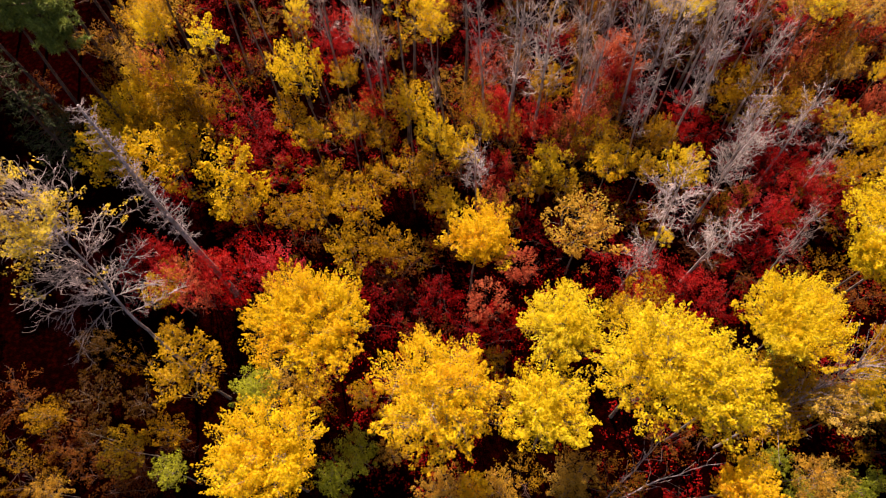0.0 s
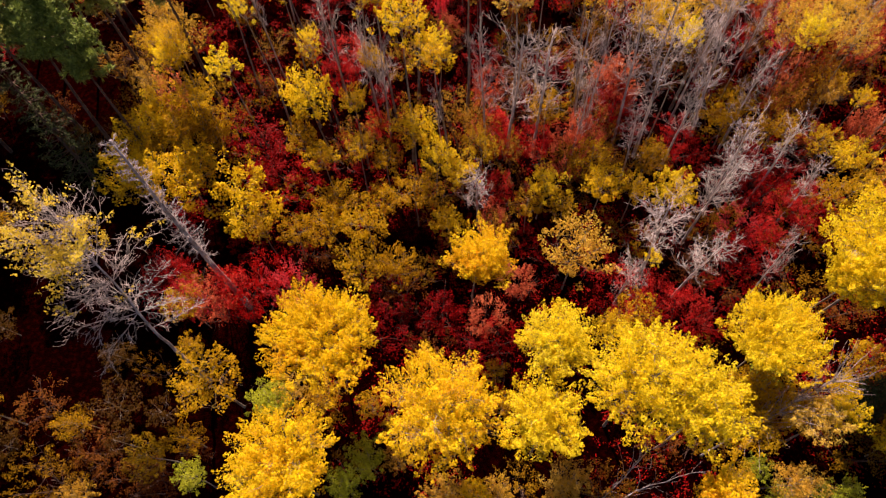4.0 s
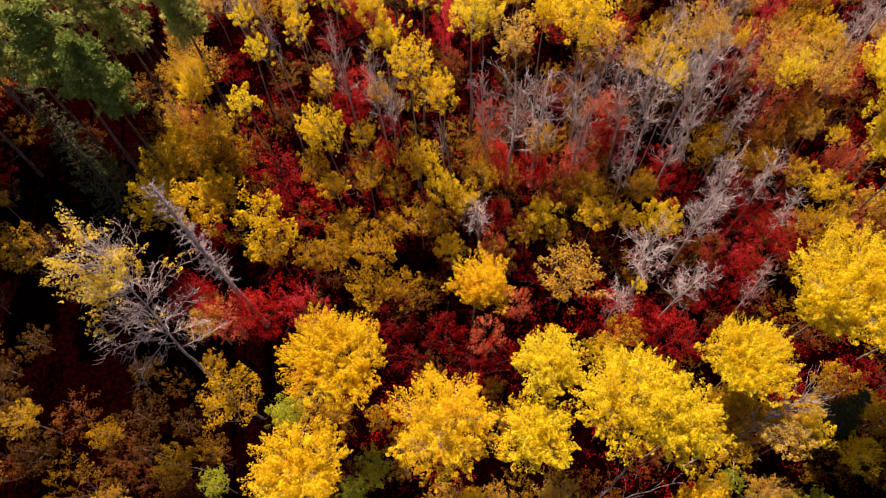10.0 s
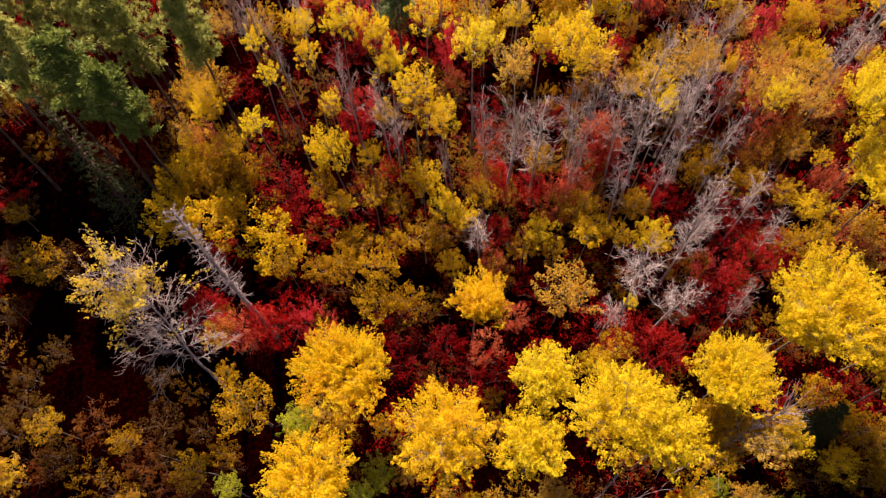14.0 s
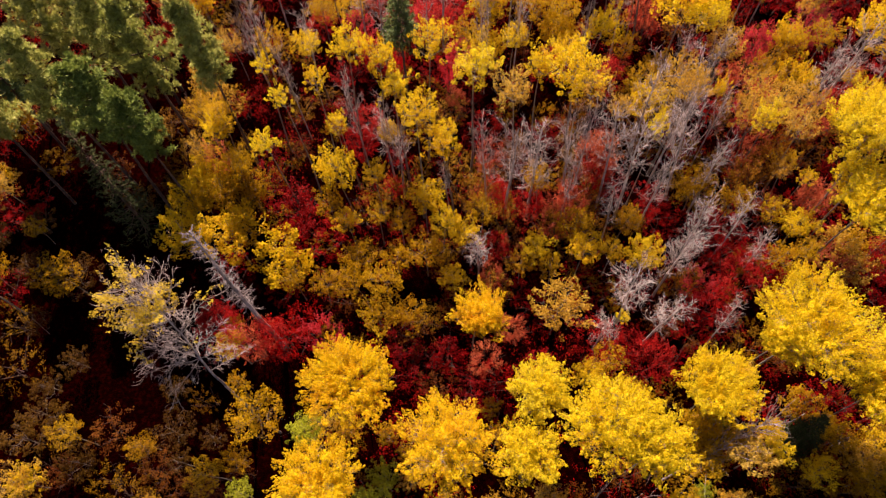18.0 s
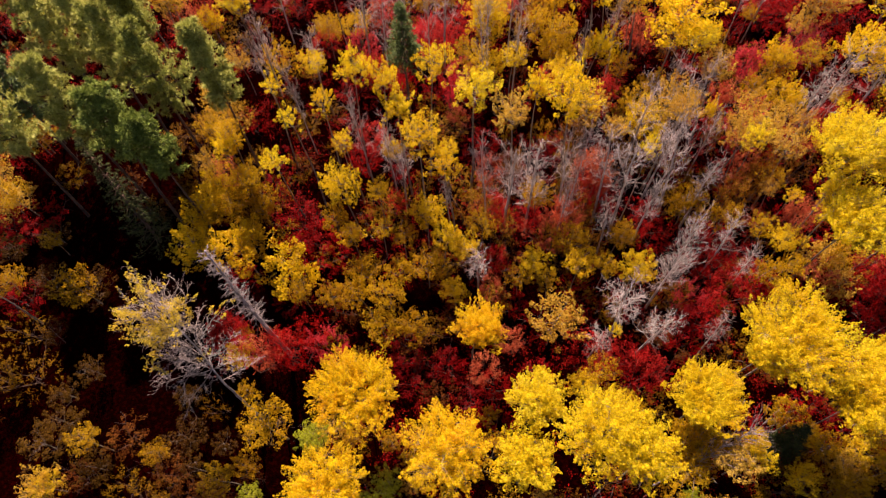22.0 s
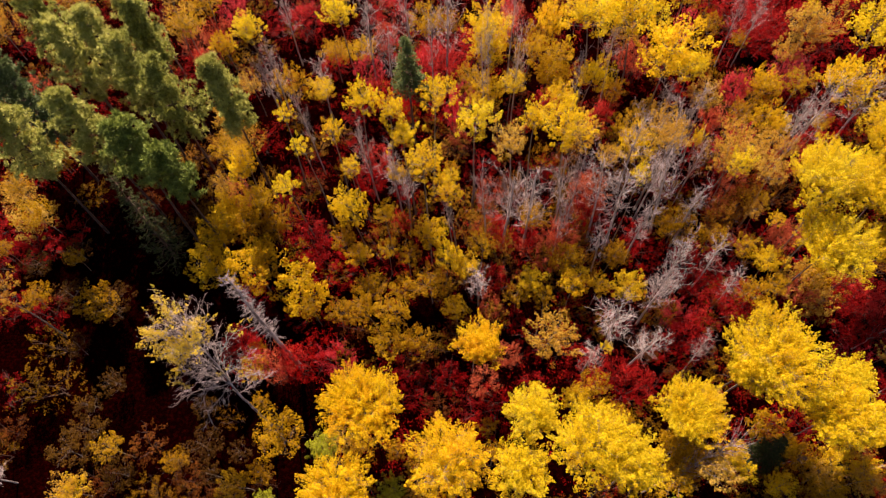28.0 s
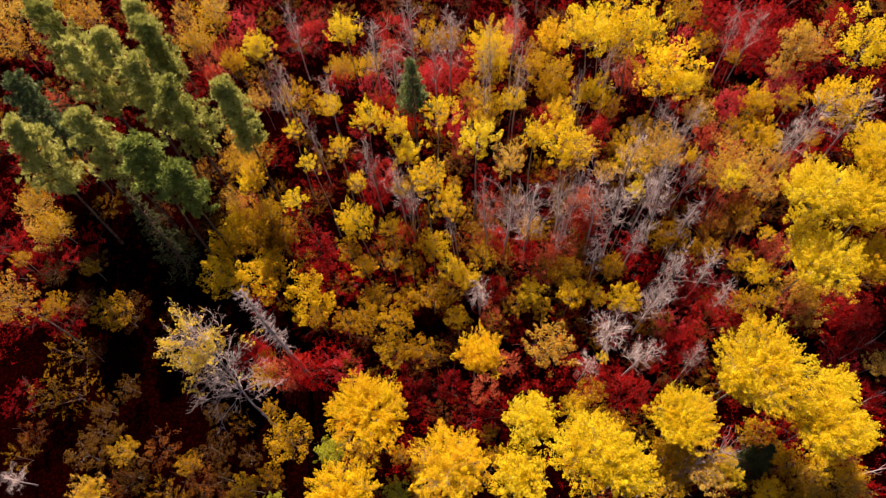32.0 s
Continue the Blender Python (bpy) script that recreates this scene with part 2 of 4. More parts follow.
def broadleaf(seed, leaf, bark="aspen", h=9.0, r=2.0, low=0.4, plumes=105, per=44, size=0.056, limbs=9, cover=1.0, reach=(0.28, 0.52), slender=0.34, bare=0.0, uneven=0.28, taper=0.7):
    """Meshes of one broad-leaved tree: its trunk, its limbs one by one, and a crown of leafy plumes that rise from twigs along the limbs.
    plumes: how many; per: leaves in each; size, reach and slender: a leaf, a plume's length and its width, against the crown's radius;
    bare: the share of plumes that have lost their leaves."""
    rng = np.random.default_rng(seed)
    trunk = Wood()
    sway = bent(rng, (0, 0, -0.15), (0, 0, 1), h * 0.93, 9, 0.03)
    thick = 0.0055 * h + 0.016
    trunk.tube(sway, np.linspace(thick, thick * 0.16, len(sway)) * (1 + 0.25 * np.exp(-np.arange(len(sway)) * 2.0)), 8)
    parts = [("trunk", trunk.mesh("trunk", BARK[bark]), "")]
    base = h * low
    middle, tall = (h + base) / 2, (h - base) / 2

    def on_trunk(z):
        j = np.clip(z / (h * 0.93), 0, 0.99) * (len(sway) - 1)
        k = min(int(j), len(sway) - 2)
        return sway[k] + (sway[k + 1] - sway[k]) * (j - k)

    lines, woods, fat = [], [], thick * 0.34
    for i in range(limbs + 1):
        rise_to = min(0.95, -0.42 + 1.3 * (i + 0.5) / limbs)
        if i == limbs:
            turn, start, end = 0.0, on_trunk(middle), on_trunk(h - 0.3 * tall)
        else:
            turn = i * 2.4 + rng.uniform(-0.45, 0.45)
            far = r * math.sqrt(1 - rise_to ** 2) * rng.uniform(0.5, 0.75)
            z = middle + tall * rise_to * 0.65
            end = on_trunk(z) + np.array([math.cos(turn) * far, math.sin(turn) * far, 0])
            start = on_trunk(max(base * 0.8, z - far * rng.uniform(0.6, 1.1)))
        s = np.linspace(0, 1, 6)[:, None]
        knee = (start + end) / 2 + np.array([math.cos(turn), math.sin(turn), -0.5]) * np.linalg.norm(end - start) * 0.12
        line = (1 - s) ** 2 * start + 2 * s * (1 - s) * knee + s * s * end + rng.normal(0, 0.012 * r, (6, 3)) * s
        wood = Wood()
        wood.tube(line, np.linspace(fat, fat * 0.3, 6), 5)
        lines.append(line), woods.append(wood)
    twigs, knots = Wood(), np.concatenate([line[2:] for line in lines])
    turn = np.arange(plumes) * 2.39996 + rng.normal(0, 0.25, plumes)
    up = np.clip(-0.45 + 1.44 * (np.arange(plumes) + 0.5) / plumes + rng.normal(0, 0.05, plumes), -0.6, 0.995)
    level = np.sqrt(1 - up ** 2)
    d = np.column_stack([level * np.cos(turn), level * np.sin(turn), up])
    lumps = np.array([noise.noise(Vector(v) * 1.9 + Vector((seed, 0, 0))) + 0.5 * noise.noise(Vector(v) * 4.3 + Vector((0, seed, 0))) for v in d])
    inner = rng.random(plumes) < 0.3
    size_by = np.where(inner, rng.uniform(0.35, 0.75, plumes), 0.9 + uneven * lumps + rng.uniform(-0.16, 0.14, plumes))
    lengths = r * rng.uniform(*reach, plumes)
    widths = lengths * slender * rng.uniform(0.8, 1.25, plumes)
    ways = unit(d * (0.75, 0.75, 0.6) + (0, 0, 0.5) + rng.normal(0, 0.22, (plumes, 3)))
    narrow = 1 + taper * np.minimum(up, 0)[:, None]
    tips = d * size_by[:, None] * np.hstack([narrow * r, narrow * r, np.full((plumes, 1), tall)]) + (0, 0, middle)
    tips[:, :2] += np.array([on_trunk(z)[:2] for z in tips[:, 2]])
    starts = tips - ways * lengths[:, None] - np.array([0, 0, 0.22]) * lengths[:, None]
    leafy = rng.random(plumes) >= bare
    if cover < 1:
        gaps = np.array([noise.noise(Vector(c) * (2.4 / r) + Vector((seed, 0, 0))) for c in starts])
        leafy &= gaps > np.quantile(gaps, 1 - cover)
    for k in range(plumes):
        near = int(((knots - starts[k]) ** 2).sum(1).argmin())
        twigs.tube(np.array([knots[near], starts[k] + ways[k] * lengths[k] * 0.4, starts[k] + ways[k] * lengths[k] + (0, 0, 0.2 * lengths[k])]),
                              (fat * 0.3, fat * 0.14, fat * 0.05), 3)
    parts.extend(("limb", wood.mesh("limb", BARK[bark]), "") for wood in woods)
    parts.append(("twig_spray", twigs.mesh("twig_spray", BARK[bark]), ""))
    starts, ways, lengths, widths = starts[leafy], ways[leafy], lengths[leafy], widths[leafy]
    verts, faces = plume_leaves(rng, starts, ways, lengths, widths, per, size * r)
    parts.append(("crown", mesh_of("crown", verts, faces, LEAF[leaf]), ""))
    return parts


def shrub(seed, leaf, h=3.0, r=1.2, tufts=130, per=26, size=0.07, cover=0.88, stems=5):
    """Meshes of one many-stemmed shrub: its stems and a loose crown of leaves."""
    rng = np.random.default_rng(seed)
    parts, tips, outs = [], [], []
    for i in range(stems):
        turn = i * 2.4 + rng.uniform(-0.5, 0.5)
        wood = Wood()
        way = np.array([math.cos(turn) * 0.42, math.sin(turn) * 0.42, 1.0])
        line = bent(rng, (0.08 * math.cos(turn), 0.08 * math.sin(turn), -0.1), way, h * rng.uniform(0.75, 0.98), 6, 0.1, 0.03)
        wood.tube(line, np.linspace(0.035, 0.006, len(line)), 4)
        for b in range(4):
            out = np.array([way[0], way[1], 0.5]) * 0.7 + rng.normal(0, 0.6, 3)
            twig = bent(rng, line[2 + b % 4], out, r * 0.55, 3, 0.15, 0.05)
            wood.tube(twig, np.linspace(0.014, 0.004, len(twig)), 3)
            tips.append(twig[-1]), outs.append(out)
        parts.append(("stem", wood.mesh("stem", BARK["shrub"]), ""))
    d = unit(rng.normal(0, 1, (tufts, 3)))
    heads = unit(rng.normal(0, 1, (8, 3)))
    bulge = 1 + (np.maximum(d @ heads.T, 0) ** 4 @ rng.uniform(-0.35, 0.35, 8))[:, None]
    centres = np.array([0, 0, h * 0.6]) + d * bulge * (r, r, h * 0.38) * rng.uniform(0.3, 1.0, (tufts, 1)) ** 0.5
    gaps = np.array([noise.noise(Vector(c) * 1.5 + Vector((seed, 3, 0))) for c in centres])
    kept = gaps > np.quantile(gaps, 1 - cover)
    centres, ways = centres[kept], d[kept] + (0, 0, 0.5)
    verts, faces = leaves(rng, centres, ways, size, per, (0.2, 0.26), 0.5, 0.7, d[kept])
    parts.append(("crown", mesh_of("crown", verts, faces, LEAF[leaf]), ""))
    return parts


def needles(rng, centres, ways, length, per, width=0.013):
    """Tufts of slim needles that fan out from centres."""
    n = len(centres) * per
    c = np.repeat(centres, per, 0)
    way = unit(np.repeat(unit(ways), per, 0) * 0.8 + rng.normal(0, 0.6, (n, 3)))
    side = unit(np.cross(way, rng.normal(0, 0.55, (n, 3)) + (0, 0, 1.0))) * width
    tip = c + way * length * rng.uniform(0.6, 1.3, (n, 1))
    return np.stack([c - side, c + side, tip], 1).reshape(-1, 3), np.arange(n * 3).reshape(-1, 3)


def conifer(seed, leaf, h=12.0, r=1.75, low=0.25, whorls=14, spruce=False, tuft=0.24, per=5, width=0.03):
    """Meshes of one conifer: trunk, whorls of boughs, and a crown of needle tufts, in clumps on a pine, along the boughs on a spruce."""
    rng = np.random.default_rng(seed)
    trunk = Wood()
    sway = bent(rng, (0, 0, -0.15), (0, 0, 1), h * 0.97, 9, 0.012)
    trunk.tube(sway, np.linspace(0.009 * h + 0.01, 0.012, len(sway)), 8)
    parts = [("trunk", trunk.mesh("trunk", BARK["pine"]), "")]
    centres, ways = [], []
    for i in range(whorls):
        boughs = Wood()
        f = low + (0.98 - low) * ((i + rng.uniform(-0.2, 0.2)) / whorls)
        g = (f - low) / (1 - low)
        span = r * ((1 - g) ** 0.9 if spruce else (1.03 - g) ** 0.65 * (0.6 + 0.4 * min(1, g * 4.0)) * 1.1)
        z = h * max(f, 0.05)
        many = 6 if spruce else 4 + i % 2
        for k in range(many):
            turn = k * 2 * np.pi / many + i * 1.1 + rng.uniform(-0.35, 0.35)
            length = max(0.15, span * (rng.uniform(0.8, 1.1) if spruce else rng.uniform(0.3, 1.4)))
            way = np.array([math.cos(turn), math.sin(turn), -0.18 if spruce else rng.uniform(0.05, 0.4)])
            line = bent(rng, (sway[-1][0] * f, sway[-1][1] * f, z), way, length, 5, 0.07, 0.02 if spruce else 0.09)
            boughs.tube(line, np.linspace(0.035, 0.008, len(line)), 4)
            if spruce:
                for s in np.linspace(0.2, 1.0, max(5, int(length * 12))):
                    j = min(int(s * 5), 4)
                    q = line[j] + (line[j + 1] - line[j]) * (s * 5 - j)
                    wide = 0.34 * length * (1.1 - 0.75 * s)
                    across = np.array([-math.sin(turn), math.cos(turn), 0]) * rng.uniform(-1, 1) * wide
                    centres.append(q + across + (0, 0, rng.uniform(-0.05, 0.16)))
                    ways.append(unit(line[-1] - line[0]) * 0.7 + across * 1.2 + (0, 0, 0.1))
            else:
                side = np.array([-math.sin(turn), math.cos(turn), 0])
                for s in (0.4, 0.55, 0.7, 0.85, 1.0):
                    j = min(int(s * 5), 4)
                    q = line[j] + (line[j + 1] - line[j]) * (s * 5 - j) + side * rng.uniform(-0.4, 0.4) * length * s
                    ball = rng.uniform(0.12, 0.27)
                    d = unit(rng.normal(0, 1, (11, 3)) + (0, 0, 0.75) + way * 0.3)
                    centres.extend(q + d * ball * (1.0, 1.0, 0.7) * rng.uniform(0.6, 1.0, (11, 1)))
                    ways.extend(d + (0, 0, 0.35))
        parts.append(("whorl", boughs.mesh("whorl", BARK["pine"]), ""))
    centres.append(sway[-1]), ways.append((0, 0, 1))
    verts, faces = needles(rng, np.array(centres), np.array(ways), tuft, per, width)
    parts.append(("crown", mesh_of("crown", verts, faces, LEAF[leaf]), ""))
    return parts


def bare_tree(seed, h=8.0, r=1.4, low=0.42, limbs=13, bark="dead", rise_by=0.95, twigs=9, sprays=4, wander=0.10):
    """Meshes of a leafless aspen: pale trunk, rising limbs one by one, and the mass of fine twigs on them."""
    rng = np.random.default_rng(seed)
    trunk = Wood()
    sway = bent(rng, (0, 0, -0.15), (rng.normal(0, 0.02), rng.normal(0, 0.02), 1), h * 0.97, 9, 0.028)
    thick = 0.009 * h + 0.014
    trunk.tube(sway, np.linspace(thick, 0.02, len(sway)), 7)
    parts = [("trunk", trunk.mesh("trunk", BARK[bark]), "")]
    fine = Wood()
    for i in range(limbs):
        f = low + (0.95 - low) * (i + rng.random() * 0.5) / limbs
        j = f * (len(sway) - 1)
        k = min(int(j), len(sway) - 2)
        start = sway[k] + (sway[k + 1] - sway[k]) * (j - k)
        turn = i * 2.4 + rng.uniform(-0.5, 0.5)
        slope = rise_by * rng.uniform(0.5, 1.3)
        way = np.array([math.cos(turn), math.sin(turn), slope])
        wood = Wood()
        line = bent(rng, start, way, r * rng.uniform(0.6, 1.2) * math.sqrt(1 + slope * slope * 0.4) * (1.15 - 0.45 * f), 6, wander, 0.04)
        fat = max(0.01, thick * (0.17 - 0.11 * f))
        wood.tube(line, np.linspace(fat, 0.006, len(line)), 4)
        for b in range(twigs):
            out = unit(line[-1] - line[0]) * 0.55 + rng.normal(0, 0.6, 3) + (0, 0, 0.3)
            twig = bent(rng, line[1 + b % 6], out, r * rng.uniform(0.2, 0.42), 3, 0.25, 0.08)
            fine.tube(twig, np.linspace(0.007, 0.0045, len(twig)), 3)
            for _ in range(sprays):
                spray = bent(rng, twig[rng.integers(1, 4)], out + rng.normal(0, 0.6, 3), r * rng.uniform(0.16, 0.32), 1, 0.2, 0.06)
                fine.tube(spray, np.linspace(0.006, 0.0035, len(spray)), 3)
        parts.append(("limb", wood.mesh("limb", BARK[bark]), ""))
    parts.append(("twig_spray", fine.mesh("twig_spray", BARK[bark]), ""))
    return parts


def leaning_aspen(seed, spine, leaf):
    """Meshes of a large half-bare aspen whose trunk stands upright below and bends over above: dead lower limbs that hang bare, upper limbs that
    fork again and again into curling twigs, and leaves left at the ends of the highest."""
    rng = np.random.default_rng(seed)
    spine = np.array(spine, float)
    f = np.linspace(0, len(spine) - 1, 17)
    k = np.minimum(f.astype(int), len(spine) - 2)
    sway = spine[k] + (spine[k + 1] - spine[k]) * (f - k)[:, None] + rng.normal(0, 0.04, (17, 3))
    trunk = Wood()
    trunk.tube(sway, np.linspace(0.08, 0.02, 17), 8)
    parts = [("trunk", trunk.mesh("trunk", BARK["grey"]), "")]
    fine, tips, outs = Wood(), [], []
    for i in range(30):
        u = i / 29
        j = min(int((0.55 + 0.43 * u) * 16), 15)
        turn = i * 2.4 + rng.uniform(-0.6, 0.6)
        way = np.array([math.cos(turn) - 0.5, math.sin(turn) * 0.8, -0.2 + 0.9 * u])
        limb = Wood()
        line = bent(rng, sway[j], way, rng.uniform(1.5, 2.6) * (1.1 - 0.35 * u), 8, 0.17, 0.03 if u > 0.3 else -0.02)
        limb.tube(line, np.linspace(0.014, 0.006, len(line)), 5)
        for b in range(9):
            out = unit(line[-1] - line[0]) + rng.normal(0, 0.55, 3) + (0, 0, 0.35 * u)
            branch = bent(rng, line[1 + b % 7], out, rng.uniform(0.5, 1.0), 5, 0.3, 0.05)
            fine.tube(branch, np.linspace(0.0065, 0.0042, len(branch)), 3)
            for c in range(7):
                spray = bent(rng, branch[1 + c % 5], out + rng.normal(0, 0.6, 3), rng.uniform(0.25, 0.5), 3, 0.35, 0.06)
                fine.tube(spray, np.linspace(0.006, 0.0035, len(spray)), 3)
                tips.append(spray[-1]), outs.append(out)
        parts.append(("limb", limb.mesh("limb", BARK["grey"]), ""))
    parts.append(("twig_spray", fine.mesh("twig_spray", BARK["dead"]), ""))
    tips, outs = np.array(tips), np.array(outs)
    high = np.array([noise.noise(Vector(p) * 0.8) for p in tips]) * 3.0 + tips[:, 2] / 2.4 - 0.2 * tips[:, 0]
    pick = (high > np.quantile(high, 0.7)) & (rng.random(len(high)) < 0.75)
    verts, faces = leaves(rng, tips[pick], outs[pick] + (0, 0, 0.3), 0.075, 13, (0.15, 0.24))
    parts.append(("crown", mesh_of("crown", verts, faces, LEAF[leaf]), "thin remnant of pale yellow leaves"))
    return parts


def dead_conifer(seed, h=11.5, r=1.15):
    """Meshes of a dead spruce: a straight grey trunk with short brittle boughs, one part each."""
    rng = np.random.default_rng(seed)
    trunk = Wood()
    sway = bent(rng, (0, 0, -0.15), (0.03, 0.0, 1), h, 10, 0.012)
    trunk.tube(sway, np.linspace(0.15, 0.035, len(sway)), 9)
    parts = [("trunk", trunk.mesh("trunk", BARK["grey"]), "")]
    for i in range(110):
        f = 0.42 + 0.58 * i / 110
        j = f * 10
        k = min(int(j), 9)
        start = sway[k] + (sway[k + 1] - sway[k]) * (j - k)
        turn = i * 2.4 + rng.uniform(-0.5, 0.5)
        length = r * (0.5 + 0.4 * (1 - f) / 0.7) * rng.uniform(0.45, 1.1)
        wood = Wood()
        line = bent(rng, start, (math.cos(turn), math.sin(turn), -0.1 + 0.4 * f), length, 5, 0.1, 0.04)
        wood.tube(line, np.linspace(0.011, 0.005, len(line)), 4)
        for b in range(12):
            out = unit(line[-1] - line[0]) + rng.normal(0, 0.7, 3)
            twig = bent(rng, line[1 + b % 5], out, length * 0.38, 3, 0.2, 0.0)
            wood.tube(twig, np.linspace(0.0065, 0.0035, len(twig)), 3)
        parts.append(("bough", wood.mesh("bough", BARK["grey"]), ""))
    return parts


def leaning_trunk(seed, foot, top, thick, forks, label, reach=(0.5, 1.5)):
    """A dead trunk that leans from its foot on the ground to its top, with a few broken boughs."""
    rng = np.random.default_rng(seed)
    foot, top = np.array(foot, float), np.array(top, float)
    line = foot + (top - foot) * np.linspace(0, 1, 9)[:, None] + rng.normal(0, 0.035, (9, 3))
    trunk = Wood()
    trunk.tube(line - foot, np.linspace(thick, thick * 0.3, 9), 7)
    parts = [("trunk", trunk.mesh("trunk", BARK["grey"]), "")]
    for i in range(forks * 3):
        q = line[3 + i % 6] - foot
        way = unit(top - foot) + rng.normal(0, 0.35, 3) + (0, 0, 0.15)
        wood = Wood()
        bough = bent(rng, q, way, rng.uniform(*reach), 5, 0.16, 0.02)
        wood.tube(bough, np.linspace(thick * rng.uniform(0.12, 0.35), 0.004, len(bough)), 4)
        parts.append(("bough", wood.mesh("bough", BARK["grey"]), ""))
    return spawn("leaning_trunk", parts, pose(*foot), label, "dead tree", "leaning dead trunks")


KINDS = {
    # how built, shapes, height, radius, name, category, label, group, options
    "yellow": (broadleaf, 3, 9.0, 0, "aspen_tree", "aspen", "bright yellow aspen with a pale trunk in the autumn wood", "yellow aspens", dict(leaf="yellow", cover=0.84, uneven=0.5, taper=0.25)),
    "gold": (broadleaf, 2, 9.0, 0, "aspen_tree", "aspen", "golden orange aspen with a rounded crown above red shrubs", "golden aspens", dict(leaf="gold", cover=0.95, plumes=110)),
    "tan": (broadleaf, 2, 9.0, 0, "aspen_tree", "aspen", "fading tan aspen with thin leaves and grey twigs", "fading aspens", dict(leaf="tan", cover=0.9, per=34, size=0.055, bare=0.18, uneven=0.4, taper=0.35)),
    "thin": (broadleaf, 3, 9.0, 0, "aspen_tree", "aspen", "slender young aspen with a narrow yellow crown", "slender aspens",
             dict(leaf="yellow", cover=0.78, limbs=7, plumes=50, per=44, size=0.075, slender=0.4, uneven=0.55, taper=0.1)),
    "lime": (broadleaf, 4, 4.6, 0, "young_tree", "young tree", "young tree with dull lime-yellow leaves in the understorey", "lime young trees",
             dict(leaf="lime", plumes=80, per=44, size=0.058, limbs=7, cover=0.97, slender=0.4)),
    "olive": (broadleaf, 4, 4.6, 0, "young_tree", "young tree", "young tree with olive-brown leaves in the understorey", "olive young trees",
              dict(leaf="olive", plumes=70, per=40, size=0.056, limbs=6, cover=0.92, slender=0.4)),
    "green": (broadleaf, 1, 4.6, 0, "young_tree", "young tree", "young tree with leaves still green among yellow crowns", "green young trees",
              dict(leaf="green", plumes=50, per=50, size=0.06, limbs=6, cover=0.9, slender=0.42)),
    "crimson": (shrub, 4, 3.0, 1.25, "red_shrub", "shrub", "deep crimson shrub with many thin stems on the forest floor", "crimson shrubs", dict(leaf="crimson", tufts=150, per=36, size=0.05)),
    "salmon": (shrub, 3, 3.0, 1.25, "orange_shrub", "shrub", "salmon-orange shrub with loose small leaves", "salmon shrubs", dict(leaf="salmon", cover=0.8)),
    "low_crimson": (shrub, 4, 3.0, 1.25, "red_shrub", "shrub", "low dark red shrub between taller trees", "low red shrubs", dict(leaf="wine", tufts=85, per=24, size=0.064, stems=3)),
    "low_salmon": (shrub, 3, 3.0, 1.25, "orange_shrub", "shrub", "low rust-orange shrub between taller trees", "low orange shrubs", dict(leaf="rust", tufts=80, per=22, size=0.066, stems=3)),
    "low_olive": (shrub, 3, 3.0, 1.25, "brown_shrub", "shrub", "low olive-brown shrub between taller trees", "low brown shrubs", dict(leaf="umber", tufts=80, per=22, size=0.066, stems=3)),
    # Ochre shrubs take the dimmed leaf, which stands for shade.
    "ochre": (broadleaf, 4, 3.0, 0, "ochre_shrub", "shrub", "dull ochre shrub, shade put into its leaf colour", "ochre shrubs", dict(leaf="wisp", plumes=46, per=44, size=0.062, limbs=5, cover=0.85, slender=0.42)),
    "low_gold": (shrub, 4, 3.0, 1.25, "sparse_shrub", "shrub", "sparse gold-brown shrub catching the sun on the forest floor", "sparse gold shrubs", dict(leaf="umber", tufts=70, per=22, size=0.062, cover=0.7, stems=4)),
    "dusty": (shrub, 4, 3.0, 1.0, "dusty_shrub", "shrub", "dusty olive-brown shrub, half bare, among grey aspens", "dusty shrubs", dict(leaf="dusty", tufts=110, per=20, size=0.06, cover=0.8, stems=6)),
    "pink": (shrub, 2, 3.0, 1.25, "pink_shrub", "shrub", "pinkish red shrub, bright in the sun", "pink shrubs", dict(leaf="pink")),
    "pine": (conifer, 4, 12.0, 1.75, "pine_tree", "pine", "tall green pine with a dense soft crown", "pines", dict(leaf="pine", low=0.5)),
    "pine_slim": (conifer, 1, 12.0, 1.2, "pine_tree", "pine", "slim green pine with a narrow crown", "pines", dict(leaf="pine", low=0.56)),
    "pine_green": (conifer, 2, 12.0, 1.6, "pine_tree", "pine", "fresh green pine, its needle colour also darkened for shade", "pines", dict(leaf="pine_green", low=0.6)),
    "pine_shaded": (conifer, 2, 12.0, 1.9, "pine_tree", "pine", "blue-green pine, its neighbours' shade put into the needle colour", "pines", dict(leaf="pine_shaded", low=0.4)),
    "spruce": (conifer, 1, 8.5, 2.2, "spruce_tree", "spruce", "small dark green spruce with a pointed crown", "spruces",
               dict(leaf="spruce_shaded", low=0.05, whorls=18, spruce=True, tuft=0.24, per=9, width=0.024)),
    "young_spruce": (conifer, 1, 11.5, 1.25, "spruce_tree", "spruce", "slim dark green spruce with a pointed crown among red shrubs", "spruces",
                     dict(leaf="spruce", low=0.6, whorls=14, spruce=True, tuft=0.22, per=14, width=0.02)),
    "big_spruce": (conifer, 3, 12.0, 2.3, "spruce_tree", "spruce", "large spruce with drooping boughs, shade put into its near-black needles", "dark spruces",
                   dict(leaf="spruce_shaded", low=0.06, whorls=15, spruce=True, tuft=0.26, per=4, width=0.026)),
    "bare": (bare_tree, 6, 8.0, 1.4, "bare_aspen", "bare tree", "leafless grey aspen with fine pale twigs", "bare aspens", {}),
}
made = {}
count = {}


